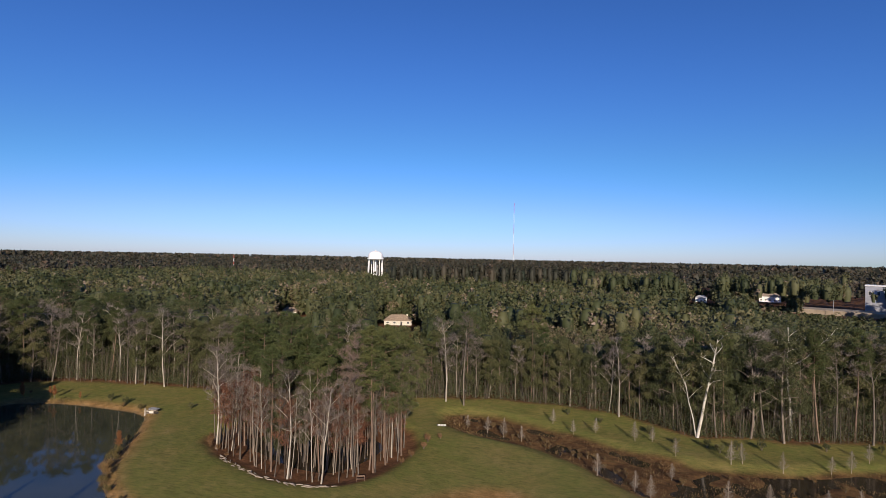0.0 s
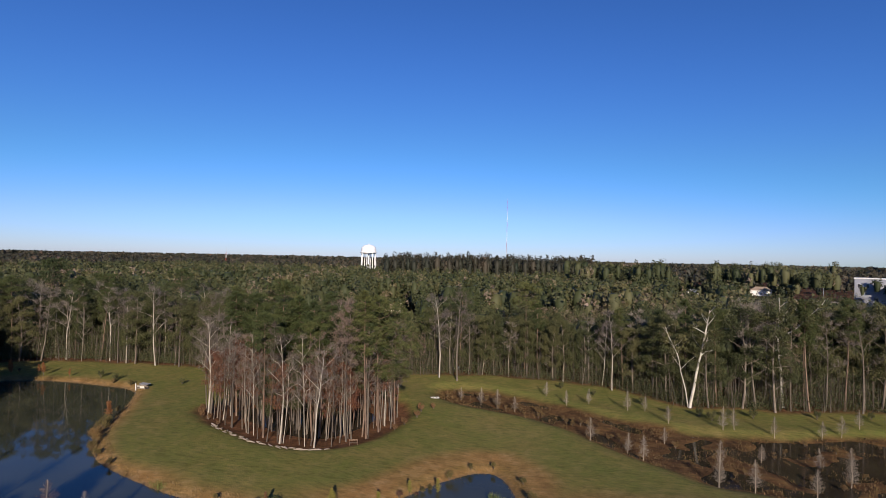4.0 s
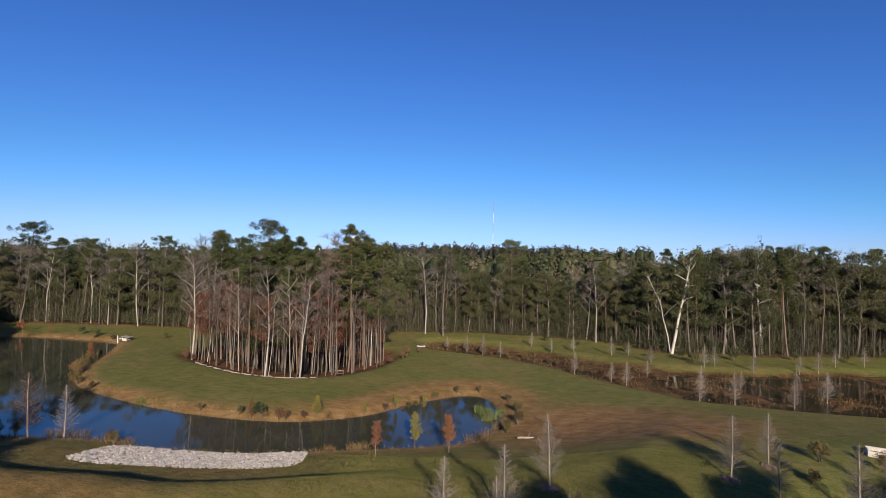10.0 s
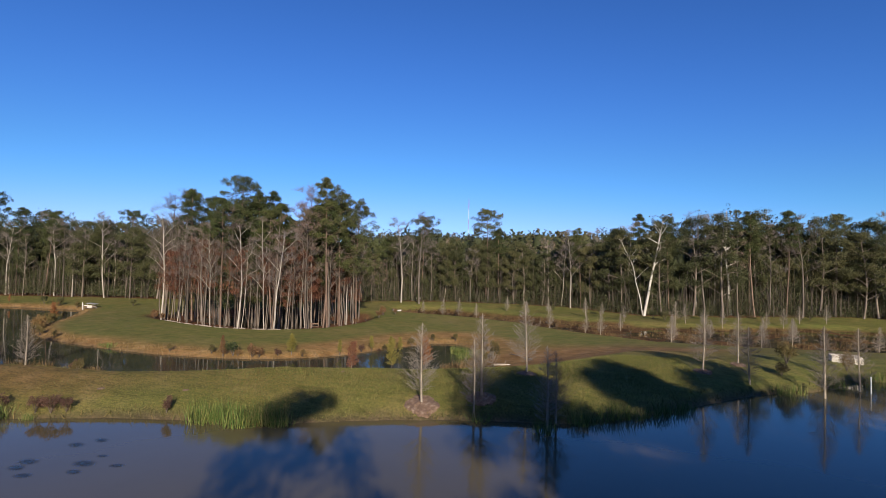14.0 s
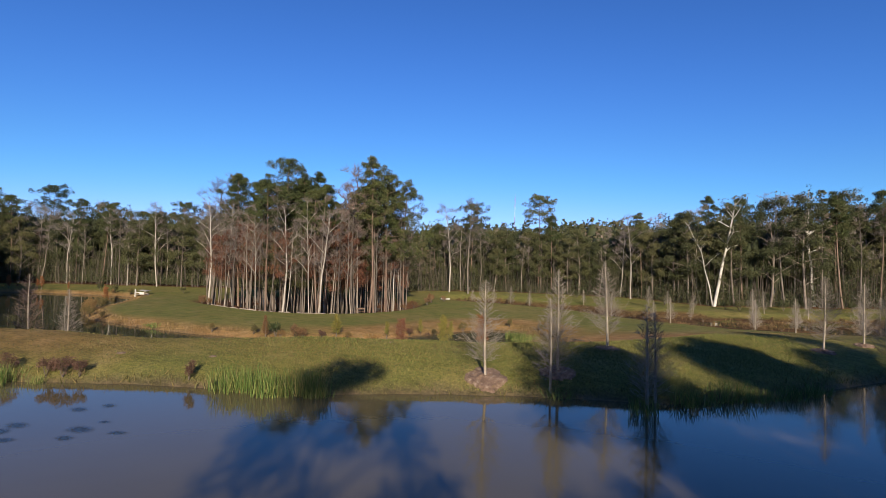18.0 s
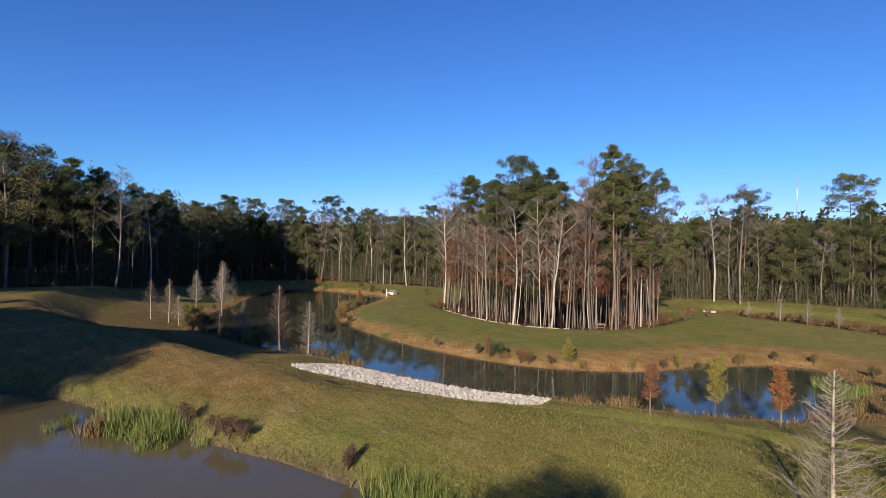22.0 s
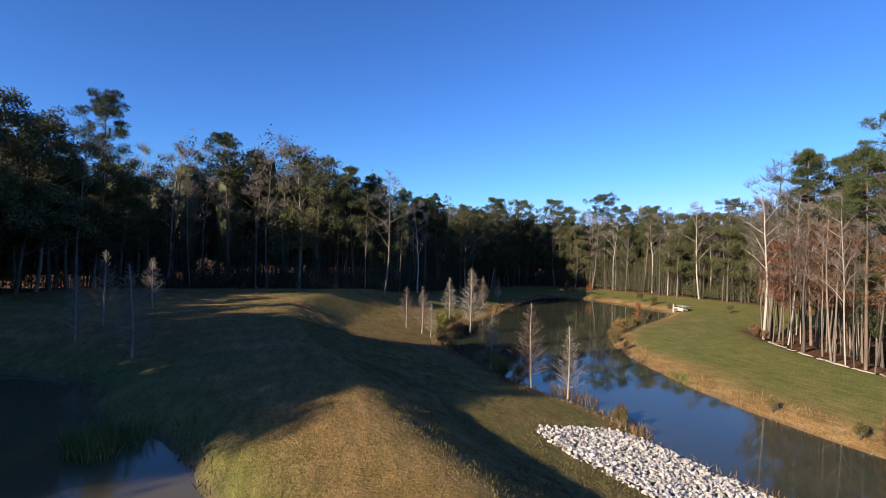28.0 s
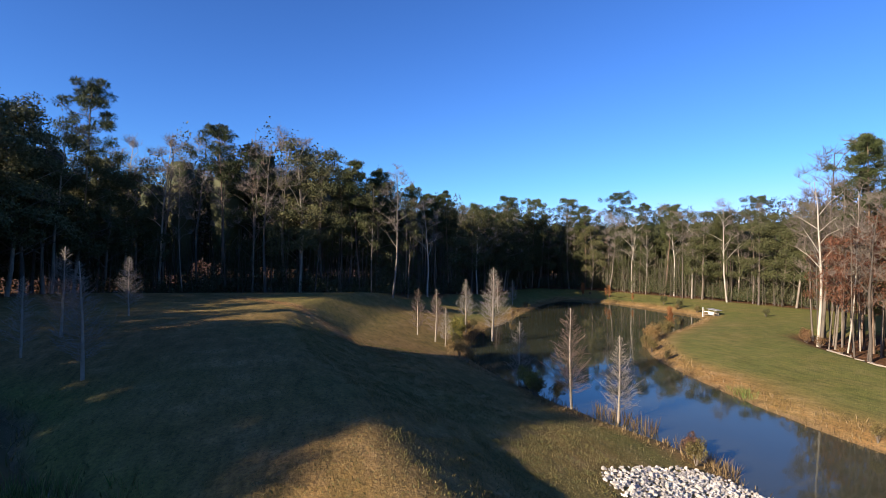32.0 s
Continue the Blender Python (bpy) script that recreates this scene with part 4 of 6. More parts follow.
# woodland behind the edge: countless trees, in large joined sheets
def canopy(name, xs, ys, sizes, quads, leaf, label, trunks=False, shell=0.55, seed=3, deep=5.6, lift=0.0, leaves=None):
    rng = np.random.default_rng(seed)
    n = len(xs)
    zs = np.interp(ys, [-60, 60, 120], [3.0, 3.0, 0.3]) + lift
    h = 22.6 * sizes
    rx, rz = 4.3 * sizes, deep * sizes
    kind = rng.random(n)
    rx = np.where(kind > 0.8, rx * 0.7, rx)
    tint = np.clip(rng.beta(2.0, 2.6, n), 0, 1)
    patchy = wobble(xs, ys, 21, 3) + 0.6 * wobble(xs, ys, 9, 1)
    tint = np.clip(tint * 0.8 + 0.13 * patchy, 0, 1)
    tint = np.where(rng.random(n) < np.where(patchy > 0.35, 0.42, 0.07), rng.uniform(0.85, 1.0, n), tint)
    h = h * (1 + 0.06 * wobble(xs, ys, 13, 5)) * np.where(tint > 0.84, 0.93, 1.0)
    # each crown is a heap of leafy boughs
    boughs = 11
    a, z = rng.uniform(0, 2 * np.pi, (n, boughs)), rng.uniform(-0.7, 1, (n, boughs))
    q = np.sqrt(1 - z * z) * rng.uniform(shell, 1.0, (n, boughs))
    heart = np.stack([q * np.cos(a), q * np.sin(a), z * rng.uniform(0.75, 1.0, (n, boughs))], -1)
    pick = rng.integers(0, boughs, (n, quads))
    d = rng.normal(size=(n, quads, 3))
    d *= (rng.uniform(0.2, 1, (n, quads)) ** 0.5 * 0.33)[..., None] / np.linalg.norm(d, axis=2)[..., None]
    c = np.take_along_axis(heart, pick[..., None], 1) + d
    c = c * np.stack([rx, rx, rz], -1)[:, None] + np.stack([xs, ys, zs + h - rz], -1)[:, None]
    c = c.reshape(-1, 3)
    u = rng.normal(size=c.shape)
    u /= np.linalg.norm(u, axis=1)[:, None]
    w = np.cross(u, rng.normal(size=c.shape))
    w /= np.linalg.norm(w, axis=1)[:, None]
    s = (leaf * rng.uniform(0.6, 1.4, len(c)))[:, None]
    v = np.stack([c - u * s * 0.8 - w * s * 0.6, c - u * s * 0.6 + w * s * 0.7, c + u * s], 1).reshape(-1, 3)
    tv = np.repeat(tint, quads * 3)
    f = np.arange(len(v)).reshape(-1, 3)
    # added inner shell, tinted darker as painted shade, so sky never shows through
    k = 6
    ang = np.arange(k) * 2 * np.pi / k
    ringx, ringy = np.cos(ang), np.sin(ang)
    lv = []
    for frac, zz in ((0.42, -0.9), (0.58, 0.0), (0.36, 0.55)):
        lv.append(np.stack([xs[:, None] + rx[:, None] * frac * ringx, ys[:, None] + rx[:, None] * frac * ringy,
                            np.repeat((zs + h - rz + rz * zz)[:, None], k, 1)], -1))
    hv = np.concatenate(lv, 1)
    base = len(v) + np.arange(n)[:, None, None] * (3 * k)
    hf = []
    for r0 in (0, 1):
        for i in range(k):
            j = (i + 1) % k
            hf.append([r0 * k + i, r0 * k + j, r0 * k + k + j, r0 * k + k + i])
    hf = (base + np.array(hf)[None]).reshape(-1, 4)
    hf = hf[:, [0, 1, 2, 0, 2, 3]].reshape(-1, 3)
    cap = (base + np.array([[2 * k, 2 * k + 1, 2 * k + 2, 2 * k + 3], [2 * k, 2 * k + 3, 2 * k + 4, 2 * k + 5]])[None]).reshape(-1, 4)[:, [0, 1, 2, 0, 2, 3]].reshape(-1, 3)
    # shell vertices take 0.6 of the crown's tint: inner shade put into colour
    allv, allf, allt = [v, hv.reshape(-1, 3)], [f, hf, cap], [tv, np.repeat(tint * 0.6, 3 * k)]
    if trunks:
        off = sum(len(x) for x in allv)
        lean = rng.normal(0, 0.5, (n, 2))
        b = []
        for i in range(4):
            ca, sa = math.cos(i * math.pi / 2), math.sin(i * math.pi / 2)
            for top in (0, 1):
                rr = 0.14 * sizes * (1 - 0.5 * top)
                b.append(np.stack([xs + ca * rr + lean[:, 0] * top, ys + sa * rr + lean[:, 1] * top, zs - 0.4 + top * (h - rz)], -1))
        tvs = np.stack(b, 1).reshape(-1, 3)
        tb = off + np.arange(n)[:, None, None] * 8
        tf = (tb + np.array([[0, 2, 3, 1], [2, 4, 5, 3], [4, 6, 7, 5], [6, 0, 1, 7]])[None]).reshape(-1, 4)[:, [0, 1, 2, 0, 2, 3]].reshape(-1, 3)
        allv.append(tvs), allf.append(tf), allt.append(np.repeat(rng.uniform(0.3, 0.9, n), 8))
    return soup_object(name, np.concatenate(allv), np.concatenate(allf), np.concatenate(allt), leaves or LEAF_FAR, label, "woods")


def soup_object(name, v, f, tint, material, label, category):
    me = bpy.data.meshes.new(name)
    me.vertices.add(len(v))
    me.vertices.foreach_set("co", np.ascontiguousarray(v, np.float32).ravel())
    me.loops.add(f.size)
    me.loops.foreach_set("vertex_index", f.ravel().astype(np.int32))
    me.polygons.add(len(f))
    me.polygons.foreach_set("loop_start", np.arange(0, f.size, f.shape[1], dtype=np.int32))
    me.update()
    if tint is not None:
        me.attributes.new("tint", "FLOAT", "POINT").data.foreach_set("value", np.asarray(tint, np.float32))
    me.materials.append(material)
    ob = new(name, me)
    return tagged(ob, label, category, kind="stuff")


def scatter(x0, x1, y0, y1, cell, seed):
    rng = np.random.default_rng(seed)
    gx, gy = np.meshgrid(np.arange(x0, x1, cell), np.arange(y0, y1, cell))
    return (gx.ravel() + rng.uniform(-0.48, 0.48, gx.size) * cell, gy.ravel() + rng.uniform(-0.48, 0.48, gx.size) * cell, rng)


sx, sy, rg = scatter(-210, 210, -110, 215, 5.0, 1)
de = signed(sx, sy, P_EDGE)
k = (de > 7.5) & (de < 48) & (sy > -100)
k &= ~((sy < 40) & (sx > 9) & (sx < 50)) & ~((sy < 40) & (sx > -58) & (de > 30)) & ~((sx > 15) & (sx < 60) & (sy < 0) & (de > 10))
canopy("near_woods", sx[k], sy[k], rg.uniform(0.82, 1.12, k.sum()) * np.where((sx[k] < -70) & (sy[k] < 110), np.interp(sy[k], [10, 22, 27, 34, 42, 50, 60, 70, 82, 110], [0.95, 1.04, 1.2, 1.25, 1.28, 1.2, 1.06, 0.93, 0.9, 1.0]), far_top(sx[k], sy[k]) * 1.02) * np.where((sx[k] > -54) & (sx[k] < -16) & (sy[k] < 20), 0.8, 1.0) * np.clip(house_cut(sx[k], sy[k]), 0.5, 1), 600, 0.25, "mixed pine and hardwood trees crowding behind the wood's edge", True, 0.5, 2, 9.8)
# undergrowth along the wood's foot
rg = np.random.default_rng(12)
ux, uy = rg.uniform(-160, 150, 420000), rg.uniform(-5, 195, 420000)
for (ax, ay), (bx, by) in zip(EDGE, EDGE[1:]):
    if ay > 55 or ax < -70:
        m = int(math.hypot(bx - ax, by - ay) * 760)
        f, o = rg.random(m), rg.uniform(0.2, 6.5, m)
        ln = math.hypot(bx - ax, by - ay)
        ux = np.concatenate([ux, ax + (bx - ax) * f - (by - ay) / ln * o])
        uy = np.concatenate([uy, ay + (by - ay) * f + (bx - ax) / ln * o])
ux, uy = np.concatenate([ux, rg.uniform(-135, -70, 120000)]), np.concatenate([uy, rg.uniform(0, 130, 120000)])
de = signed(ux, uy, P_EDGE)
k = (de > 0.5) & (de < 26) & ((uy > 60) | (ux < -60)) & (rg.random(len(ux)) < np.interp(de, [0, 4, 26], [0.8, 0.9, 1.0]))
ux, uy, de = ux[k], uy[k], de[k]
top = np.interp(de, [0.5, 2.5, 7], [3.5, 10.5, 16.0]) * (0.62 + 0.38 * wobble(ux, uy, 4.2, 1))
uz = np.interp(uy, [-60, 60, 120], [3.0, 2.2, 0.2]) + np.maximum(top, 0.6) * rg.random(len(ux)) ** 1.1
c = np.stack([ux, uy, uz], 1)
u = rg.normal(size=c.shape)
u /= np.linalg.norm(u, axis=1)[:, None]
q = np.cross(u, rg.normal(size=c.shape))
q /= np.linalg.norm(q, axis=1)[:, None]
s = rg.uniform(0.09, 0.22, len(c))[:, None]
v = np.stack([c - u * s * 0.8 - q * s * 0.6, c - u * s * 0.6 + q * s * 0.7, c + u * s], 1).reshape(-1, 3)
soup_object("undergrowth", v, np.arange(len(v)).reshape(-1, 3), None, LITTER, "dark tangled undergrowth of evergreen shrubs and vines", "undergrowth")

# thin crowded stems at the wood's foot
rg = np.random.default_rng(17)
px, py = rg.uniform(-140, 130, 60000), rg.uniform(15, 180, 60000)
de = signed(px, py, P_EDGE)
k = (de > 0.2) & (de < 11) & ((py > 60) | (px < -70))
px, py = px[k][:3600], py[k][:3600]
n = len(px)
hh, rr = rg.uniform(4, 13, n), rg.uniform(0.03, 0.085, n)
lx, ly = rg.normal(0, 0.06, n) * hh, rg.normal(0, 0.06, n) * hh
gzz = np.array([ground_z(a, b) for a, b in zip(px, py)])
ring = []
for top in (0, 1):
    for i in range(3):
        ca, sa = math.cos(i * 2.094), math.sin(i * 2.094)
        q = rr * (1 - 0.6 * top)
        ring.append(np.stack([px + lx * top + ca * q, py + ly * top + sa * q, gzz - 0.2 + hh * top], -1))
v = np.stack(ring, 1).reshape(-1, 3)
f = (np.arange(n)[:, None, None] * 6 + np.array([[0, 1, 4, 3], [1, 2, 5, 4], [2, 0, 3, 5]])[None]).reshape(-1, 4)
soup_object("brushwood", v, f, None, BARK_GREY, "crowded thin grey stems at the wood's foot", "brushwood")

sx, sy, rg = scatter(-420, 330, -20, 520, 6.4, 2)
de = signed(sx, sy, P_EDGE)
bearing = np.degrees(np.arctan2(-(sx - 20), sy - 30))
k = (de > 46) & (bearing > -32) & (bearing < 122) & (house_cut(sx, sy) > 0.2) & ~((bearing > 62) & (de > 90))
hsz = rg.uniform(0.75, 1.12, k.sum()) * house_cut(sx[k], sy[k])
sx, sy = sx[k], sy[k]
for hx, hy, r in HOUSES[:4]:
    # low trees close behind each house
    away = math.atan2(hy - 21, hx - 36.5)
    for q, s0 in ((0.78, 0.28), (0.92, 0.36), (1.05, 0.48), (1.25, 0.6)):
        a = away + np.linspace(-2.0, 2.0, 13) + rg.uniform(-0.08, 0.08, 13)
        sx, sy = np.concatenate([sx, hx + np.cos(a) * r * q]), np.concatenate([sy, hy + np.sin(a) * r * q])
        hsz = np.concatenate([hsz, s0 * rg.uniform(0.8, 1.2, 13)])
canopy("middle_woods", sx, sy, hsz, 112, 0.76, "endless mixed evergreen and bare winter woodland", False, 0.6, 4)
sx, sy, rg = scatter(-130, 30, 395, 480, 5.5, 8)
k = (sy > 412 + (sx + 113) * 0.2) & (sy < 470 + (sx + 113) * 0.1)
canopy("pine_stand", sx[k], sy[k], rg.uniform(0.86, 1.05, k.sum()), 110, 0.75, "even dark stand of tall planted pines", False, 0.6, 9, 8.5, 13.5, LEAF_DEEP)
sx, sy, rg = scatter(15, 240, 300, 430, 9.0, 14)
dd = np.hypot(sx - 36.5, sy - 21)
br = np.degrees(np.arctan2(-(sx - 36.5), sy - 21))
k = (dd > 335) & (dd < 400) & (br < 3.5) & (br > -30) & (np.abs(br + 9.0) > 1.6) & (br > -20.5) & (rg.random(len(sx)) < 0.75)
canopy("tall_pines", sx[k], sy[k], rg.uniform(0.9, 1.08, k.sum()), 170, 0.52, "loose row of tall pines above the woodland", False, 0.6, 15, 5.6, 10.5)
sx, sy, rg = scatter(-1500, 1000, 500, 1500, 16.5, 3)
bearing = np.degrees(np.arctan2(-(sx - 36), sy - 21))
k = (bearing > -30) & (bearing < 64) & (house_cut(sx, sy) > 0.2)
canopy("far_woods", sx[k], sy[k], rg.uniform(0.7, 1.05, k.sum()) * 1.05 * house_cut(sx[k], sy[k]), 20, 2.4, "distant dark green woodland stretching to the horizon", False, 0.7, 5, leaves=LEAF_DEEP)
sx, sy, rg = scatter(-4200, 2600, 1450, 4700, 68.0, 6)
bearing = np.degrees(np.arctan2(-(sx - 36), sy - 21))
k = (bearing > -30) & (bearing < 62)
canopy("horizon_woods", sx[k], sy[k], rg.uniform(0.75, 1.0, k.sum()), 8, 13.0, "blue-green woodland on the horizon", False, 0.8, 7, leaves=LEAF_DEEP)


# ---- things by the water and on the meadow ----
def part(name, bm, material, parent, label=""):
    """One mesh object under a thing."""
    me = bpy.data.meshes.new(name)
    bm.to_mesh(me)
    bm.free()
    me.materials.append(material)
    ob = new(name, me)
    ob.parent = parent
    return tagged(ob, label)


def box(bm, x0, x1, y0, y1, z0, z1, bevel=0.02, turn=None):
    r = bmesh.ops.create_cube(bm, size=1.0)
    m = Matrix.Translation(((x0 + x1) / 2, (y0 + y1) / 2, (z0 + z1) / 2)) @ Matrix.Diagonal((x1 - x0, y1 - y0, z1 - z0, 1))
    bmesh.ops.transform(bm, matrix=(turn @ m) if turn else m, verts=r["verts"])
    if bevel:
        es = list({e for v in r["verts"] for e in v.link_edges})
        bmesh.ops.bevel(bm, geom=es, offset=bevel, segments=1, affect="EDGES")
    return bm


def rod(bm, p, q, r0, r1=None, sides=8):
    p, q = Vector(p), Vector(q)
    d = q - p
    made = bmesh.ops.create_cone(bm, cap_ends=True, segments=sides, radius1=r0, radius2=r0 if r1 is None else r1, depth=d.length)
    m = Matrix.Translation((p + q) / 2) @ d.to_track_quat("Z", "Y").to_matrix().to_4x4()
    bmesh.ops.transform(bm, matrix=m, verts=made["verts"])
    return bm


def lathe(bm, profile, sides=32):
    rings = []
    for r, z in profile:
        rings.append([bm.verts.new((r * math.cos(2 * math.pi * i / sides), r * math.sin(2 * math.pi * i / sides), z)) for i in range(sides)])
    for a, b in zip(rings, rings[1:]):
        for i in range(sides):
            j = (i + 1) % sides
            bm.faces.new((a[i], a[j], b[j], b[i])).smooth = True
    return bm


def thing(name, x, y, z, turn, label, category, group=""):
    ob = new(name)
    ob.matrix_basis = pose(x, y, z, 0, 0, turn)
    return tagged(ob, label, category, group)


# pump shelter on the far shore of the back pond
def pump_shelter(x, y, turn):
    z = ground_z(x, y)
    s = thing("pump_shelter", x, y, max(z, BACK_Z + 0.3), turn, "small white lakeside shelter with a flat grey roof and tall post", "shelter")
    s.scale = (0.75, 0.75, 0.75)
    part("deck", box(bmesh.new(), -1.5, 1.6, -1.1, 1.1, 0.25, 0.4), WOOD, s)
    for px, py in ((-1.35, -0.95), (-1.35, 0.95), (1.45, -0.95), (1.45, 0.95)):
        part("leg", box(bmesh.new(), px - 0.07, px + 0.07, py - 0.07, py + 0.07, -0.8, 1.75, 0.01), WOOD, s)
    part("side_panel", box(bmesh.new(), -0.2, 1.3, -1.0, -0.94, 0.42, 1.2, 0.01), CONCRETE, s)
    part("rail", box(bmesh.new(), -1.30, -1.24, -0.9, 0.9, 0.95, 1.1, 0.01), WHITE, s)
    part("rail", box(bmesh.new(), -1.3, -0.2, -1.0, -0.94, 0.95, 1.1, 0.01), WHITE, s)
    part("back_panel", box(bmesh.new(), -0.9, 1.4, 0.94, 1.0, 0.42, 1.0, 0.01), WOOD, s)
    part("roof", box(bmesh.new(), -0.7, 2.1, -1.2, 1.2, 1.72, 1.82, 0.02, pose(0, 0, 0, 0, 6, 0)), ROOF_METAL, s, "flat grey metal roof")
    part("mooring_post", rod(bmesh.new(), (-1.75, -0.9, -1.2), (-1.75, -0.9, 2.1), 0.12, 0.1), WHITE, s, "tall white post")
    part("ramp", box(bmesh.new(), 1.62, 3.9, -0.8, 0.8, 0.5, 0.58, 0.01, pose(0, 0, 0, 0, 8, 0)), DARK, s, "dark sloping gangway")


pump_shelter(-73.6, 126.9, 12)


def rowboat(x, y, turn):
    z = ground_z(x, y)
    s = thing("rowing_boat", x, y, z, turn, "small white boat lying on the grass by the marsh", "boat")
    s.scale = (0.72, 0.72, 0.72)
    bm = bmesh.new()
    rows = []
    for i in range(9):
        u = i / 8
        w = 0.62 * math.sin(math.pi * (0.12 + 0.80 * u)) ** 0.7
        sheer = 0.34 + 0.2 * (2 * u - 1) ** 2
        rows.append([bm.verts.new((-1.4 + 2.8 * u, a * w, b * sheer)) for a, b in ((-1, 1), (-0.85, 0.4), (-0.5, 0.05), (0, 0), (0.5, 0.05), (0.85, 0.4), (1, 1))])
    for a, b in zip(rows, rows[1:]):
        for i in range(6):
            bm.faces.new((a[i], a[i + 1], b[i + 1], b[i]))
    bm.faces.new(rows[0]), bm.faces.new(rows[-1][::-1])
    bmesh.ops.solidify(bm, geom=bm.faces[:], thickness=0.04)
    part("hull", bm, WHITE, s)
    for k in (-0.5, 0.45):
        part("thwart", box(bmesh.new(), k - 0.12, k + 0.12, -0.5, 0.5, 0.22, 0.26, 0.01), WOOD, s)
    part("engine_cover", box(bmesh.new(), 1.25, 1.6, -0.18, 0.18, 0.2, 0.6, 0.05), DARK, s)


rowboat(0.0, 140.0, 200)


def outlet_box(x, y, turn):
    z = ground_z(x, y)
    s = thing("outlet_box", x, y, z, turn, "pale open concrete drainage box on the grassy shore", "drain")
    part("front_wall", box(bmesh.new(), -1.25, 1.25, -0.75, -0.58, -0.3, 0.5), CONCRETE, s)
    part("rear_wall", box(bmesh.new(), -1.25, 1.25, 0.58, 0.75, -0.3, 0.62), CONCRETE, s)
    part("end_wall", box(bmesh.new(), -1.25, -1.08, -0.577, 0.577, -0.3, 0.56), CONCRETE, s)
    part("end_wall", box(bmesh.new(), 1.08, 1.25, -0.577, 0.577, -0.3, 0.56), CONCRETE, s)
    part("grate", box(bmesh.new(), -1.07, 1.07, -0.57, 0.57, 0.2, 0.26, 0.01), DARK, s)


outlet_box(64.6, 80.2, -15)
st = thing("marker_post", 61.7, 70.3, FRONT_Z, 0, "white depth marker post standing in the muddy pond", "post")
part("shaft", rod(bmesh.new(), (0, 0, -1.2), (0, 0, 1.3), 0.06, 0.055), WHITE, st)
part("cap", rod(bmesh.new(), (0, 0, 1.3), (0, 0, 1.34), 0.075), WHITE, st)


def fallen_log(x, y, turn, ln, r, material=LOG, label="pale fallen log lying on bare soil"):
    s = thing("fallen_log", x, y, ground_z(x, y) + r * 0.7, turn, label, "log")
    t = Soup()
    t.tube([(-ln / 2, 0, 0), (-ln * 0.2, 0.06, 0.03), (ln * 0.2, -0.05, 0.02), (ln / 2, 0.05, 0)], [r, r * 0.95, r * 0.8, r * 0.6], 8)
    piece("stem", t.mesh("log_stem", material), s)
    b = Soup()
    b.tube([(ln * 0.1, 0, 0), (ln * 0.25, 0.3, 0.25), (ln * 0.3, 0.45, 0.5)], [r * 0.4, r * 0.3, r * 0.12], 5)
    piece("stub", b.mesh("log_stub", material), s)


fallen_log(30.6, 84.2, 20, 2.0, 0.14)
fallen_log(33.5, 88.5, 120, 2.6, 0.09, BARK_GREY, "dark dead branch lying on bare soil")
fallen_log(31.5, 93.0, 140, 2.2, 0.08, BARK_GREY, "dark dead branch lying on bare soil")


def far_tower(x, y):
    s = thing("water_tower", x, y, 0.6, 0, "white legged water tower rising above the woods", "water tower")
    part("tank", lathe(bmesh.new(), [(0.3, 34.6), (3.8, 34.8), (6.0, 35.4), (6.8, 36.2), (6.9, 36.8), (6.9, 39.4), (6.6, 40.6), (5.4, 42.2), (3.2, 43.3), (0.8, 43.7), (0.05, 43.75)], 40), STEEL_WHITE, s)
    part("balcony", lathe(bmesh.new(), [(6.9, 35.9), (7.9, 35.9), (7.9, 36.9), (7.8, 36.9), (7.8, 36.05), (6.9, 36.05)], 40), STEEL_WHITE, s)
    part("riser", rod(bmesh.new(), (0, 0, -0.5), (0, 0, 35.0), 0.8, 0.8, 18), STEEL_WHITE, s)
    for i in range(8):
        a = 2 * math.pi * i / 8 + 0.2
        c, d = math.cos(a), math.sin(a)
        part("leg", rod(bmesh.new(), (c * 7.4, d * 7.4, -0.5), (c * 6.6, d * 6.6, 36.2), 0.34, 0.34, 10), STEEL_WHITE, s)
        a2 = a + 2 * math.pi / 8
        part("strut", rod(bmesh.new(), (c * 7.05, d * 7.05, 17), (math.cos(a2) * 7.05, math.sin(a2) * 7.05, 17), 0.14), STEEL_WHITE, s)
    part("vent", rod(bmesh.new(), (0, 0, 43.6), (0, 0, 44.6), 0.5, 0.3), STEEL_WHITE, s)


far_tower(-168.0, 466.0)


def mast(x, y, h, w, label):
    s = thing("radio_mast", x, y, 0.5, 15, label, "radio mast")
    legs = [(w * math.cos(2 * math.pi * i / 3), w * math.sin(2 * math.pi * i / 3)) for i in range(3)]
    n = 7
    for k in range(n):
        bm = bmesh.new()
        z0, z1 = h * k / n, h * (k + 1) / n
        for i, (a, b) in enumerate(legs):
            c, d = legs[(i + 1) % 3]
            rod(bm, (a, b, z0), (a, b, z1), 0.11, sides=5)
            for j in range(4):
                q0, q1 = z0 + (z1 - z0) * j / 4, z0 + (z1 - z0) * (j + 1) / 4
                rod(bm, (a, b, q0), (c, d, q1), 0.045, sides=4)
        part("lattice_section", bm, MAST_RED if k % 2 == 0 else STEEL_WHITE, s)
    part("antenna", rod(bmesh.new(), (0, 0, h), (0, 0, h + 6), 0.12, 0.05), METAL, s)


mast(-164.0, 1203.0, 166.0, 0.75, "slender red and white lattice mast on the horizon")
mast(-532.0, 718.5, 36.0, 0.4, "short lattice mast standing above the woods")


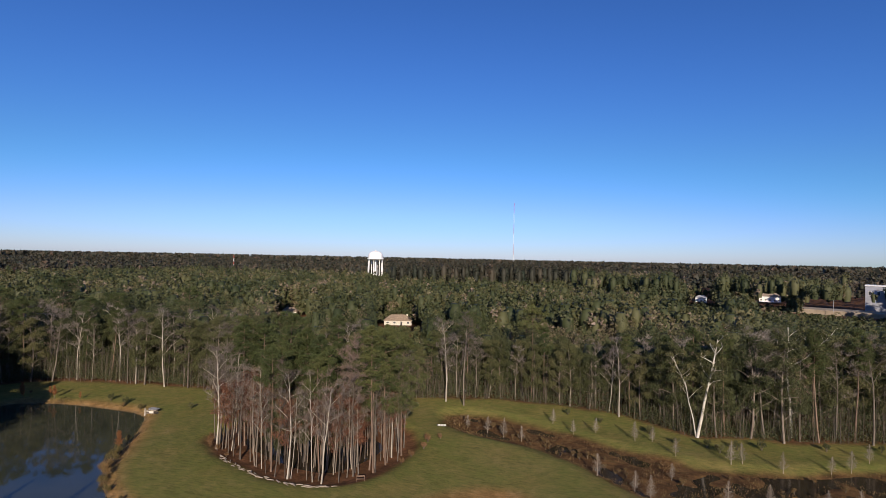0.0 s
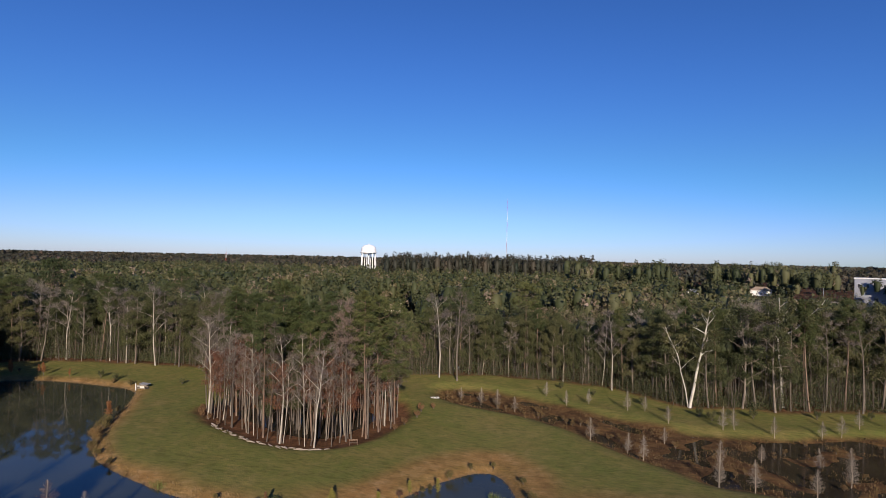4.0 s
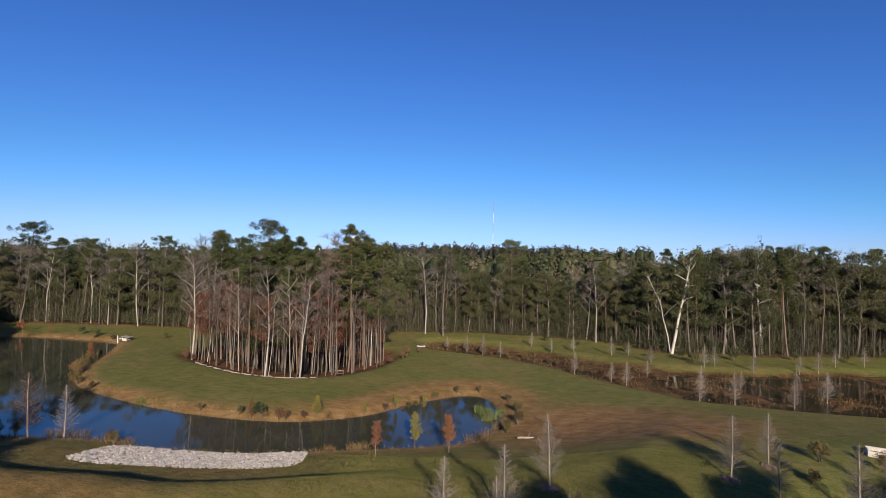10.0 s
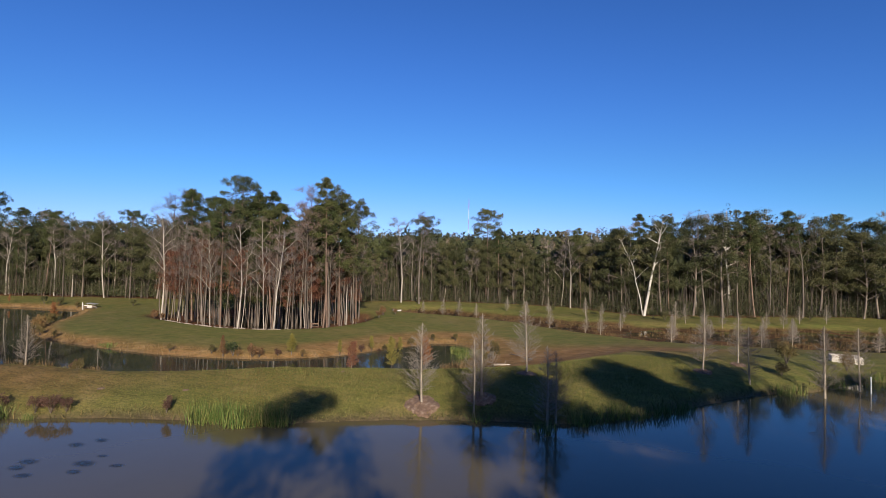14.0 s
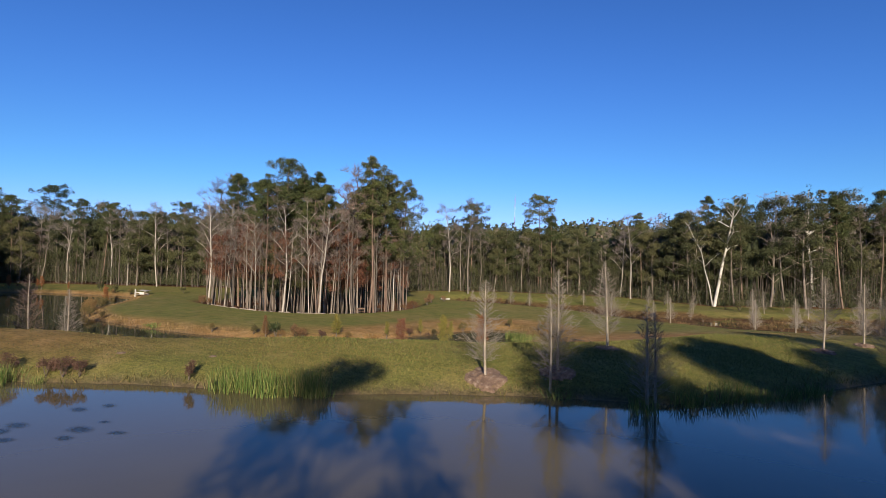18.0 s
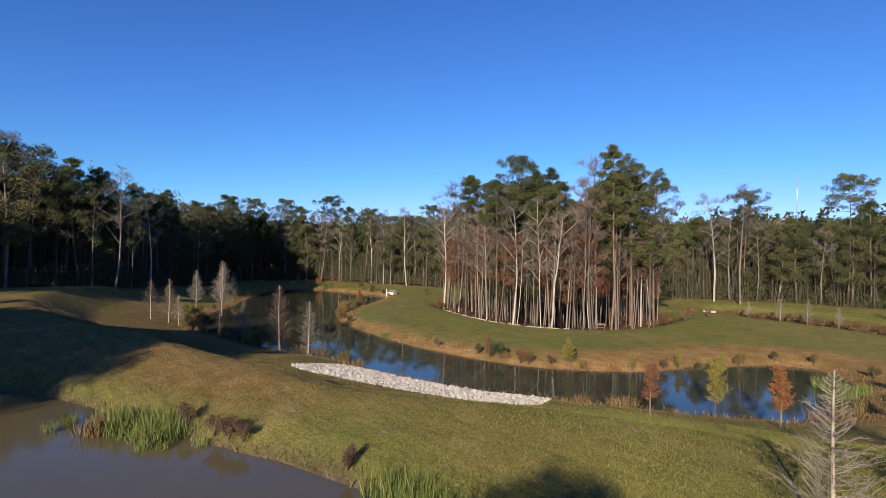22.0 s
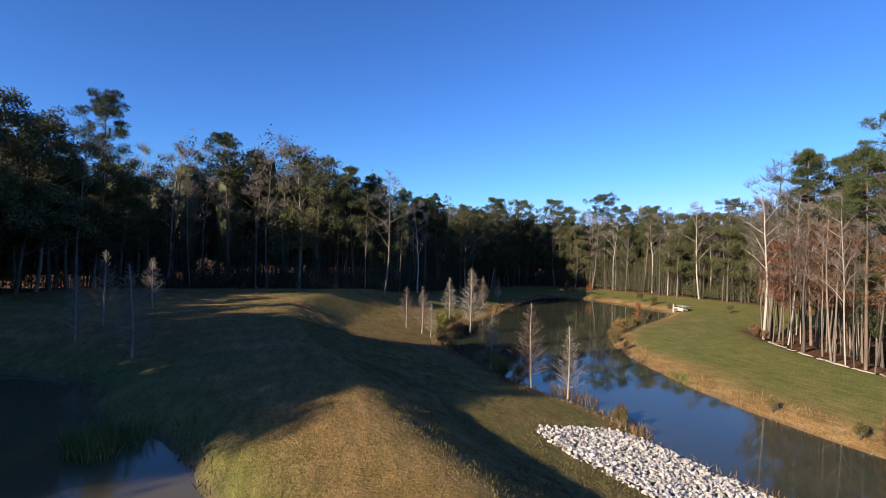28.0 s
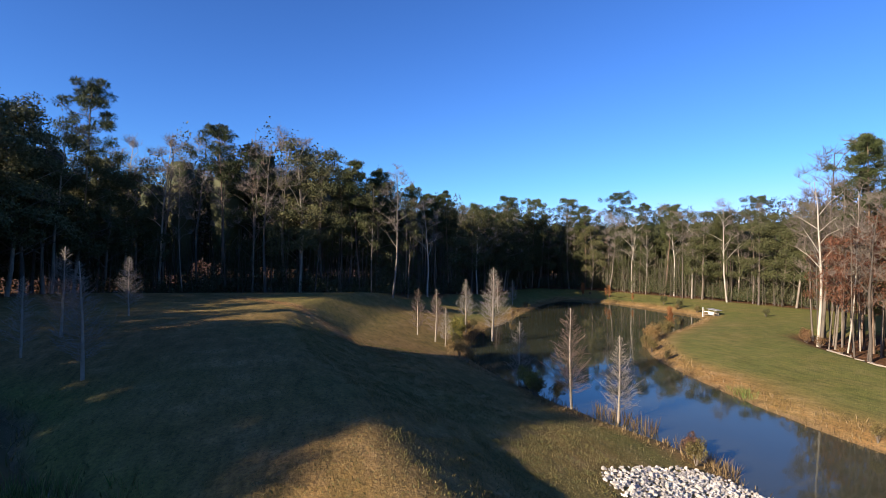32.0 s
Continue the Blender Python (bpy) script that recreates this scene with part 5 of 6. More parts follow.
def house(x, y, turn, w, d, wall, roof_m, wall_m, label, chimney=False, z=0.6):
    s = thing("house", x, y, z, turn, label, "house")
    part("wall", box(bmesh.new(), -w / 2, w / 2, -d / 2, d / 2, -0.5, wall, 0.03), wall_m, s)
    bm = bmesh.new()
    e, r = 0.6, w * 0.24
    lo = [bm.verts.new(p) for p in ((-w / 2 - e, -d / 2 - e, wall), (w / 2 + e, -d / 2 - e, wall), (w / 2 + e, d / 2 + e, wall), (-w / 2 - e, d / 2 + e, wall))]
    hi = [bm.verts.new(p) for p in ((-w / 2 + r, 0, wall + d * 0.34), (w / 2 - r, 0, wall + d * 0.34))]
    for f in ((lo[0], lo[1], hi[1], hi[0]), (lo[2], lo[3], hi[0], hi[1]), (lo[1], lo[2], hi[1]), (lo[3], lo[0], hi[0]), (lo[3], lo[2], lo[1], lo[0])):
        bm.faces.new(f)
    roof = part("roof", bm, roof_m, s)
    if chimney:
        part("chimney", box(bmesh.new(), w * 0.3, w * 0.3 + 0.9, 0.4, 1.3, wall, wall + d * 0.26 + 0.9), CONCRETE, roof)
    n = max(3, int(w / 3.2))
    for i in range(n):
        cx = -w / 2 + w * (i + 0.5) / n
        if i == n // 2:
            part("door", box(bmesh.new(), cx - 0.5, cx + 0.5, -d / 2 - 0.05, -d / 2 + 0.05, 0, 2.1, 0.01), DARK, s)
        else:
            win = part("window", box(bmesh.new(), cx - 0.75, cx + 0.75, -d / 2 - 0.06, -d / 2 + 0.04, 0.9, 2.1, 0.02), WHITE, s)
            part("pane", box(bmesh.new(), cx - 0.64, cx + 0.64, -d / 2 - 0.075, -d / 2 - 0.065, 1.0, 2.0, 0), DARK, win)


house(-77, 301, 20, 15.5, 9, 2.6, ROOF, CONCRETE, "white single-storey house with a brown hipped roof among trees", True)
house(-155, 310, 25, 9, 7, 3.0, ROOF, CONCRETE, "small tan-roofed house half hidden by trees")
house(127, 586, -10, 10, 7, 4.0, ROOF_METAL, WHITE, "small white building half hidden by trees", z=1.0)
house(190, 600, -15, 18, 10, 5, ROOF, WHITE, "low white building with a brown roof beyond the woods", z=3)


def warehouse(x, y, turn):
    s = thing("warehouse", x, y, 4.0, turn, "blue-grey flat-roofed metal building beside a gravel yard", "building")
    part("wall", box(bmesh.new(), -14, 14, -9, 9, -4.5, 19.0, 0.05), SIDING, s)
    part("roof", box(bmesh.new(), -14.4, 14.4, -9.4, 9.4, 19.0, 19.8, 0.05), WHITE, s, "white roof edge")
    for i in range(5):
        cx = -11 + i * 5.5
        w = part("window", box(bmesh.new(), cx - 1.0, cx + 1.0, -9.08, -8.95, 11.5, 15, 0.02), WHITE, s)
        part("pane", box(bmesh.new(), cx - 0.85, cx + 0.85, -9.1, -9.085, 11.7, 14.8, 0), DARK, w)
    part("door", box(bmesh.new(), -1.2, 1.2, -9.08, -8.95, -0.2, 3.4, 0.02), DARK, s)


warehouse(256, 533, -24)
bm = bmesh.new()
box(bm, -42, 40, -14, 12, -2.0, 2.6, 0.5)
yard = new("gravel_yard", bpy.data.meshes.new("gravel_yard"))
bm.to_mesh(yard.data)
bm.free()
yard.data.materials.append(DIRT)
yard.matrix_basis = pose(222, 505, 1.6, 0, 0, -24)
tagged(yard, "pale sandy gravel yard beyond the woods", "yard", kind="structure")
lamp = thing("street_lamp", 204, 492, 3.9, 0, "tall grey pole at the edge of the yard", "pole")
part("pole", rod(bmesh.new(), (0, 0, 0), (0, 0, 16), 0.2, 0.12), METAL, lamp)
part("lamp_arm", rod(bmesh.new(), (0, 0, 15.8), (1.8, 0, 16.2), 0.07), METAL, lamp)
chest = thing("storage_box", -2.5, 168.6, ground_z(-2.5, 168.6), 10, "long low white storage box seen between the trunks", "storage box")
part("body", box(bmesh.new(), -0.9, 0.9, -0.4, 0.4, -0.2, 0.6, 0.03), WHITE, chest)
part("lid", box(bmesh.new(), -0.95, 0.95, -0.45, 0.45, 0.6, 0.68, 0.03), ROOF_METAL, chest)

# ---- young cypresses, shrubs and reeds ----
def cypress(x, y, h, wet=False, red=False, label=None):
    v = R.randrange(4)
    kind = "reddish_cypress" if red else "young_cypress"
    base = None
    if wet:
        base = max(ground_z(x, y), (FRONT_Z if y < 75 else BACK_Z) - 0.25)
    lb = label or ("leafless young bald cypress standing in shallow water" if wet else "leafless young bald cypress with a pale stem")
    return place(kind, v, (lambda r: tree_cypress(r, 5.0, TWIG_RED)) if red else (lambda r: tree_cypress(r, 5.0)), x, y, lb, "young tree",
                 "young cypresses", R.uniform(0, 360), h / 5.0, 1.0, R.uniform(-1.5, 1.5), base, ("stem", "branchwork"))


for x, y, h, wet in ((28.5, 54.2, 5.2, 0), (32.1, 56.0, 5.6, 0), (34.7, 62.2, 5.6, 0), (48.9, 69.2, 5.2, 0), (52.1, 68.0, 4.6, 0), (52.8, 73.1, 4.6, 0),
                     (31.9, 54.0, 4.8, 1), (36.4, 53.0, 5.2, 1), (36.9, 54.6, 4.4, 1), (57.1, 67.3, 5.8, 1), (61.2, 70.8, 5.4, 1),
                     (-22.6, 70.1, 6.4, 0), (-26.0, 68.4, 7.7, 0), (-34.4, 67.9, 5.9, 0), (-41.0, 67.9, 7.4, 1), (-53.0, 69.1, 5.6, 1), (-51.4, 66.0, 4.6, 0), (-53.4, 65.3, 6.6, 0),
                     (-56.2, 63.7, 6.0, 0), (-87.0, 87.6, 6.4, 0), (-98.0, 95.6, 5.6, 0), (-24.1, 36.8, 6.6, 1), (-30.4, 31.3, 5.2, 1), (-34.8, 31.9, 6.6, 0), (-46.5, 33.2, 5.6, 0),
                     (35.6, 124.9, 4.4, 0), (42.1, 120.7, 3.8, 0), (44.5, 117.5, 4.4, 0), (54.7, 110.3, 4.8, 0), (59.3, 109.1, 5.0, 0), (68.1, 111.7, 4.4, 0), (74.5, 117.2, 4.6, 0),
                     (5.5, 143.6, 3.2, 0), (10.7, 142.0, 4.2, 0), (14.9, 140.0, 4.6, 0), (19.2, 138.4, 3.6, 0), (24.9, 150.8, 3.6, 0), (43.4, 145.5, 4.4, 0), (61.0, 138.1, 4.8, 0),
                     (63.2, 139.0, 4.2, 0), (83.1, 143.2, 4.4, 0), (57.0, 120.3, 4.2, 0), (72.3, 122.8, 4.0, 0), (77.4, 124.6, 4.2, 0), (30, 146, 3.6, 0), (51, 139, 3.8, 0),
                     (70, 138, 4.2, 0), (79, 141, 3.6, 0), (88, 148, 4.0, 0), (94, 150, 4.2, 0), (84, 112, 4.4, 0), (90, 118, 4.0, 0), (49, 128, 3.2, 0), (64, 124, 3.4, 0), (35, 147.5, 3.6, 0), (47, 146, 3.4, 0)):
    cypress(x, y, h, bool(wet), red=(x in (-26.0, -56.2, -87.0, -53.4, 36.9)))


def leafy(kind, x, y, h, leaves, label):
    return place(kind, R.randrange(2), lambda r: tree_sapling(r, leaves), x, y, label, "young tree", "autumn saplings",
                 R.uniform(0, 360), h / 4.0, 1.0, 0, None, ("stem", "foliage"))


for x, y, h in ((-116.5, 124.8, 3.4), (-108.5, 127.6, 3.6), (-61.0, 106.6, 4.2), (-111.5, 128.6, 2.6), (-119.5, 126.5, 3.4), (-101, 129.2, 2.2), (22.9, 77.4, 4.0)):
    leafy("orange_cypress", x, y, h, LEAF_ORANGE, "young cypress with orange-red autumn needles by the pond")
for x, y, h in ((15.6, 74.1, 3.7),):
    leafy("russet_cypress", x, y, h, LEAF_RED, "young cypress with rusty brown needles on the dam")
for x, y, h in ((18.6, 78.3, 4.2), (7.5, 89.6, 2.3), (10.4, 94.4, 2.4), (14.0, 97.2, 2.6)):
    leafy("yellow_sapling", x, y, h, LEAF_YELLOW, "young tree with yellow-green autumn leaves on the shore")


place("yellow_cypress", 0, lambda r: tree_cypress(r, 3.0, TWIG, LEAF_YELLOW, 0.34), 1.9, 86.5, "small pyramidal young cypress with yellow-green needles on the shore", "young tree", "autumn saplings", 0, 0.95, 1.0, 0, None, ("stem", "foliage"))
place("thin_orange_cypress", 0, lambda r: tree_cypress(r, 3.0, TWIG, LEAF_RUST, 0.24), -6.2, 83.2, "small thin young cypress with fading orange needles on the shore", "young tree", "autumn saplings", 0, 0.95, 1.0, 0, None, ("stem", "foliage"))


def bush(x, y, h, kind="shore_shrub", leaves=LEAF_SHRUB, label="low brown and olive shrub on the pond's shore", variants=3, z=None):
    return place(kind, R.randrange(variants), lambda r: shrub(r, leaves), x, y, label, "shrub", "shore shrubs", R.uniform(0, 360), h / 1.3, R.uniform(0.85, 1.2), 0, z, ("stem", "foliage"))


for x, y, h in ((-4.4, 83.7, 1.1), (3.4, 86.6, 0.9), (11.9, 96.2, 0.9), (12.6, 97.6, 1.0), (14.6, 101.6, 1.3),
                (-8.3, 83.6, 1.1), (-14.5, 83.3, 0.9), (17.0, 105.8, 1.0), (20.5, 107.2, 0.9), (26.0, 102.5, 1.2), (28.2, 96.5, 1.5), (28.9, 91.0, 1.6), (28.0, 87.5, 1.4),
                (-49.5, 93.4, 1.6), (-51.0, 95.3, 2.0), (-53.5, 97.6, 2.4), (-57.0, 101.8, 2.0), (-45.0, 90.6, 1.4), (-39.5, 88.2, 1.1), (-58.5, 104.3, 1.9), (-63, 110.5, 1.4),
                (-27.0, 67.6, 1.5), (-29.0, 67.0, 1.3), (-14.5, 69.4, 1.2), (-46.0, 66.0, 1.8), (-43.0, 66.0, 1.5), (-60.5, 70.8, 2.0), (-63.5, 72.8, 1.8), (-66.5, 75.0, 1.6), (-57.5, 69.3, 1.4), (-52, 67.5, 1.5),
                (-70, 79, 1.3), (-80, 87.5, 1.5), (-94, 97, 1.6), (57.8, 76.0, 1.8), (55.5, 71.0, 1.2), (63.0, 76.6, 1.4), (-85, 128.7, 1.2), (-79, 128.4, 1.5)):
    bush(x, y, h)
bush(-5.0, 83.6, 1.9, "leaning_evergreen", LEAF_PINE, "dark leaning evergreen shrub beside a young cypress", 1)
for x, y, h in ((-2.4, 83.9, 1.6), (-1.5, 84.2, 1.2)):
    bush(x, y, h, "orange_brown_shrub", LEAF_RUST, "spreading orange-brown shrub with pale stems on the shore", 1)
for x, y, h in ((0.5, 85.4, 1.0), (9.3, 93.2, 1.0), (11.3, 95.2, 0.7)):
    bush(x, y, h, "round_brown_bush", LEAF_BROWN, "round dull brown bush on the shore", 1)
for x, y, h in ((6.6, 47.0, 1.5), (7.4, 47.3, 1.7), (8.2, 47.6, 1.1), (4.4, 46.6, 1.3), (2.0, 43.5, 1.4), (13.9, 49.1, 1.2), (-118, 128, 1.2)):
    bush(x, y, h * 0.62, "rusty_bush", LEAF_BROWN, "rusty brown dead-looking bush at the water's edge", 2)
for x, y, h in ((-29.5, 67.0, 1.7), (-33.5, 68.2, 1.6), (-34.8, 68.6, 1.4), (-32.0, 68.0, 1.2), (-55.5, 68.6, 2.1), (-57.0, 69.2, 2.3), (-58.5, 70.0, 2.0), (-60.0, 70.5, 2.2), (-53.5, 68.2, 1.7), (-62, 71.5, 1.8)):
    bush(x, y, h, "yellow_bush", LEAF_YELLOW, "yellow-green willow-like bush on the pond's shore", 2)
for x, y, h in ((-16.8, 70.9, 1.2), (-16.0, 70.9, 0.9)):
    bush(x, y, h, "pink_bush", LEAF_BROWN, "leafless pinkish-brown shrub at the water's edge", 1)
for x, y in ((-23.5, 70.2), (-22.5, 70.5), (-21.4, 70.8), (-20.3, 71.0), (-24.6, 69.9), (-47.5, 67.6), (-45.8, 67.6)):
    reed = place("dark_rushes", R.randrange(2), lambda g: reed_clump(g, WEED, 1.5, 0.6, 60), x, y, "clump of dark brown rushes in shallow water", "rushes", "reed clumps", R.uniform(0, 360), 0.9, 1.0, 0, BACK_Z - 0.1, ("foliage",))
for x, y, h in ((-40, 111.5, 1.2), (-44, 114, 1.4), (-42.5, 112.5, 1.0), (-46, 116.5, 1.2), (-0.5, 121, 1.5), (0.8, 125, 1.3), (0.5, 128.5, 1.6), (2.5, 131, 1.1), (-1.2, 117.5, 1.2), (-36, 109.5, 0.9)):
    bush(x, y, h, "russet_bush", LEAF_RUST, "russet brushwood at the foot of the grove", 2)
for i in range(46):
    u = i / 45
    x, y = 1.5 + 40 * u + R.uniform(-1, 1), 147.5 - 19 * u ** 1.2 + R.uniform(-2.5, 2.5)
    bush(x, y, R.uniform(0.6, 1.1), "marsh_bush", WEED, "brown withered bush in the marsh", 3)
for i in range(22):
    x, y = R.uniform(42, 96), R.uniform(113, 143)
    if signed(np.array([x]), np.array([y]), P_BOG)[0] < -1.5:
        bush(x, y, R.uniform(0.6, 1.2), "marsh_bush", WEED, "brown withered bush in the marsh", 3)
for i, (x, y) in enumerate(((52, 146.5), (58, 146), (64, 147), (69, 148.5), (47, 151), (82, 152), (93, 155), (36, 155), (28, 158), (-86, 130), (-92, 131), (-66, 132), (60, 143.5))):
    bush(x, y, R.uniform(1.2, 2.0), "green_bush", LEAF_OAK, "small evergreen bush on the meadow strip", 2)


def reeds(x, y, h=1.5, dry=False, r=1.0, z=None):
    return place("dry_reeds" if dry else "cattails", R.randrange(3), lambda g: reed_clump(g, REED_DRY if dry else REED), x, y,
                 "clump of dry tan reeds at the shore" if dry else "clump of green cattails at the water's edge", "reeds", "reed clumps",
                 R.uniform(0, 360), r, h / 1.5 / r, 0, z, ("foliage",))


for i in range(9):
    reeds(16.3 + i * 0.62, 48.4 + i * 0.2 + R.uniform(-0.5, 0.4), R.uniform(1.3, 1.8), z=FRONT_Z - 0.1)
for i in range(24):
    u = R.random()
    reeds(0.6 + 4.6 * u, 44.6 + 1.2 * u + R.uniform(-1.6, 0.9), R.uniform(0.8, 1.4), z=FRONT_Z - 0.1, dry=i % 8 == 3)
for x, y in ((5.9, 45.0), (5.5, 44.4), (-0.6, 43.0), (6.8, 46.4), (0.2, 42.0)):
    reeds(x, y, R.uniform(0.5, 0.8), r=0.5, z=FRONT_Z - 0.1)
for i in range(11):
    reeds(-11.2 + 0.28 * i, 39.0 + R.uniform(-0.8, 1.6), R.uniform(0.9, 1.5), z=FRONT_Z - 0.1)
for i in range(9):
    reeds(38.3 + i * 0.9, 55.0 + i * 0.62 + R.uniform(-0.5, 0.3), R.uniform(0.8, 1.3), z=FRONT_Z - 0.1)
for x, y, h in ((54.3, 67.6, 1.2), (55.5, 68.2, 1.1), (59.8, 71.4, 1.2), (62.8, 74.2, 1.3), (65, 76, 1.2), (-10.5, 42.8, 1.2), (-9.5, 43.0, 1.0), (-22, 36.5, 1.4), (-24, 36, 1.2), (32.4, 53.8, 0.8), (36.2, 52.6, 1.1)):
    reeds(x, y, h, z=FRONT_Z - 0.1)
for x, y, h in ((36.4, 39.0, 0.7), (37.2, 39.2, 0.8), (38.0, 39.2, 0.6)):
    reeds(x, y, h, x != 38.0, 0.7, z=FRONT_Z - 0.1)
for x, y, h in ((22.3, 97.0, 1.5), (23.2, 96.2, 1.7), (24.2, 95.4, 1.8), (25.0, 94.6, 1.5), (25.6, 96.5, 1.4), (-26.2, 84.9, 1.0), (-25.2, 84.6, 1.1), (-27.2, 85.2, 0.9), (24.3, 93.4, 1.1)):
    reeds(x, y, h, z=BACK_Z - 0.1)
for x, y, h in ((26.2, 90, 1.6), (26.8, 92, 1.6), (25.6, 87.2, 1.5), (24.8, 85.4, 1.5), (23.8, 84.2, 1.3), (27, 94, 1.4), (11.5, 77.4, 1.0), (12.5, 77.8, 1.1), (9.0, 76.2, 0.9), (-13.8, 70.6, 1.0), (-15.2, 70.9, 0.9), (-17, 71, 1.0), (-59, 71.9, 1.5), (-61.5, 73, 1.5), (-64, 74.4, 1.4), (-56, 70.2, 1.3), (-48.6, 92.9, 1.2), (-50, 94.2, 1.3), (-55.8, 100.6, 1.2)):
    reeds(x, y, h, True, z=BACK_Z - 0.1)

# small timber frame at the grove's foot
bench = thing("wooden_bench", -5.2, 107.6, ground_z(-5.2, 107.6), 25, "small orange-brown wooden bench at the grove's foot", "bench")
part("seat", box(bmesh.new(), -0.75, 0.75, -0.2, 0.2, 0.42, 0.48, 0.01), MULCH, bench)
part("backrest", box(bmesh.new(), -0.75, 0.75, 0.17, 0.21, 0.75, 1.0, 0.01), MULCH, bench)
for q in (-0.66, 0.66):
    for w in (-0.15, 0.19):
        part("leg", box(bmesh.new(), q - 0.05, q + 0.05, w - 0.04, w + 0.04, -0.1, 0.42 if w < 0 else 1.0, 0.008), MULCH, bench)

# mulch rings round the planted cypresses
for x, y, r in ((28.5, 54.2, 1.15), (32.1, 56.0, 1.0), (34.7, 62.2, 0.8), (48.9, 69.2, 0.8), (52.8, 73.1, 0.7)):
    bm = bmesh.new()
    rr = random.Random(int(x * 10))
    rings = []
    for q, hh in ((0.12, 0.15), (0.3, 0.14), (0.5, 0.12), (0.7, 0.10), (0.88, 0.06), (1.08, -0.08)):
        ring = []
        for i in range(18):
            a = 2 * math.pi * i / 18
            k = r * q * rr.uniform(0.88, 1.12)
            ring.append(bm.verts.new((math.cos(a) * k, math.sin(a) * k, ground_z(x + math.cos(a) * k, y + math.sin(a) * k) - ground_z(x, y) + hh + rr.uniform(-0.045, 0.055) * (q < 1))))
        rings.append(ring)
    for a, b in zip(rings, rings[1:]):
        for i in range(18):
            bm.faces.new((a[i], b[i], b[(i + 1) % 18], a[(i + 1) % 18]))
    bm.faces.new(rings[0])
    me = bpy.data.meshes.new("mulch_ring")
    bm.to_mesh(me)
    bm.free()
    me.materials.append(MULCH)
    ob = new("mulch_ring", me)
    ob.matrix_basis = pose(x, y, ground_z(x, y))
    tagged(ob, "round bed of reddish-brown mulch at a sapling's foot", "mulch bed", "mulch beds")
for x, y, r in ((7.9, 50.3, 0.35), (13.2, 51.6, 0.3), (14.9, 58.9, 0.45), (21.2, 58.6, 0.25)):
    bm = bmesh.new()
    bmesh.ops.create_icosphere(bm, subdivisions=2, radius=1.0)
    for v in bm.verts:
        v.co *= 1 + 0.18 * noise.noise(v.co * 2.2)
    bmesh.ops.transform(bm, matrix=Matrix.Diagonal((r * 0.7, r * 0.7, r * 0.22, 1)), verts=bm.verts[:])
    me = bpy.data.meshes.new("ant_mound")
    bm.to_mesh(me)
    bm.free()
    me.materials.append(MULCH)
    ob = new("ant_mound", me)
    ob.matrix_basis = pose(x, y, ground_z(x, y))
    tagged(ob, "low mound of reddish soil in the grass", "ant mound", "ant mounds")


# ---- stone bank of the dam ----
BANK = polygon([(-12, 61.2), (-13.2, 65), (-13.9, 69.4), (-9.5, 70.2), (-4, 70.6), (1.5, 71.9), (4.7, 73.9), (6.8, 75.2), (8.2, 72), (9.9, 67.8), (8.6, 65.9), (4, 64.2), (-1, 63), (-6, 61.7)])
stones = []
for i in range(10):
    rr = random.Random(40 + i)
    bm = bmesh.new()
    for _ in range(11):
        d = Vector((rr.gauss(0, 1), rr.gauss(0, 1), rr.gauss(0, 1))).normalized()
        bm.verts.new((d.x * rr.uniform(0.8, 1.15), d.y * rr.uniform(0.7, 1.0), d.z * rr.uniform(0.5, 0.75)))
    bmesh.ops.convex_hull(bm, input=bm.verts[:])
    me = bpy.data.meshes.new("stone")
    bm.to_mesh(me)
    bm.free()
    me.materials.append(ROCK)
    stones.append(me)
bank = new("stone_bank")
tagged(bank, "bank of white broken limestone riprap along the pond", "rock bank")
rest_v, rest_f, count, near = [], [], 0, 0
while count < 8200:
    x, y = R.uniform(-15, 10), R.uniform(59, 75.5)
    inside = signed(np.array([x]), np.array([y]), BANK)[0]
    if inside > 0.25 or (inside > -0.3 and R.random() < 0.5):
        continue
    count += 1
    s = R.uniform(0.06, 0.155) * (1.5 if R.random() < 0.06 else 1)
    m = pose(x, y, max(ground_z(x, y), BACK_Z - 0.15) + s * R.uniform(0.15, 0.5), R.uniform(0, 360), R.uniform(-30, 30), R.uniform(0, 360)) @ Matrix.Diagonal((s, s, s, 1))
    me = stones[count % 10]
    if near < 300 and -12 < x < 2 and s > 0.115 and R.random() < 0.4:
        near += 1
        ob = new("stone", me)
        ob.parent = bank
        ob.matrix_basis = m
    else:
        base = len(rest_v)
        rest_v.extend(tuple(m @ v.co) for v in me.vertices)
        rest_f.extend(tuple(base + k for k in p.vertices) for p in me.polygons)
me = bpy.data.meshes.new("rubble")
me.from_pydata(rest_v, [], rest_f)
me.materials.append(ROCK)
ob = new("rubble", me)
ob.parent = bank
tagged(ob, kind="stuff")

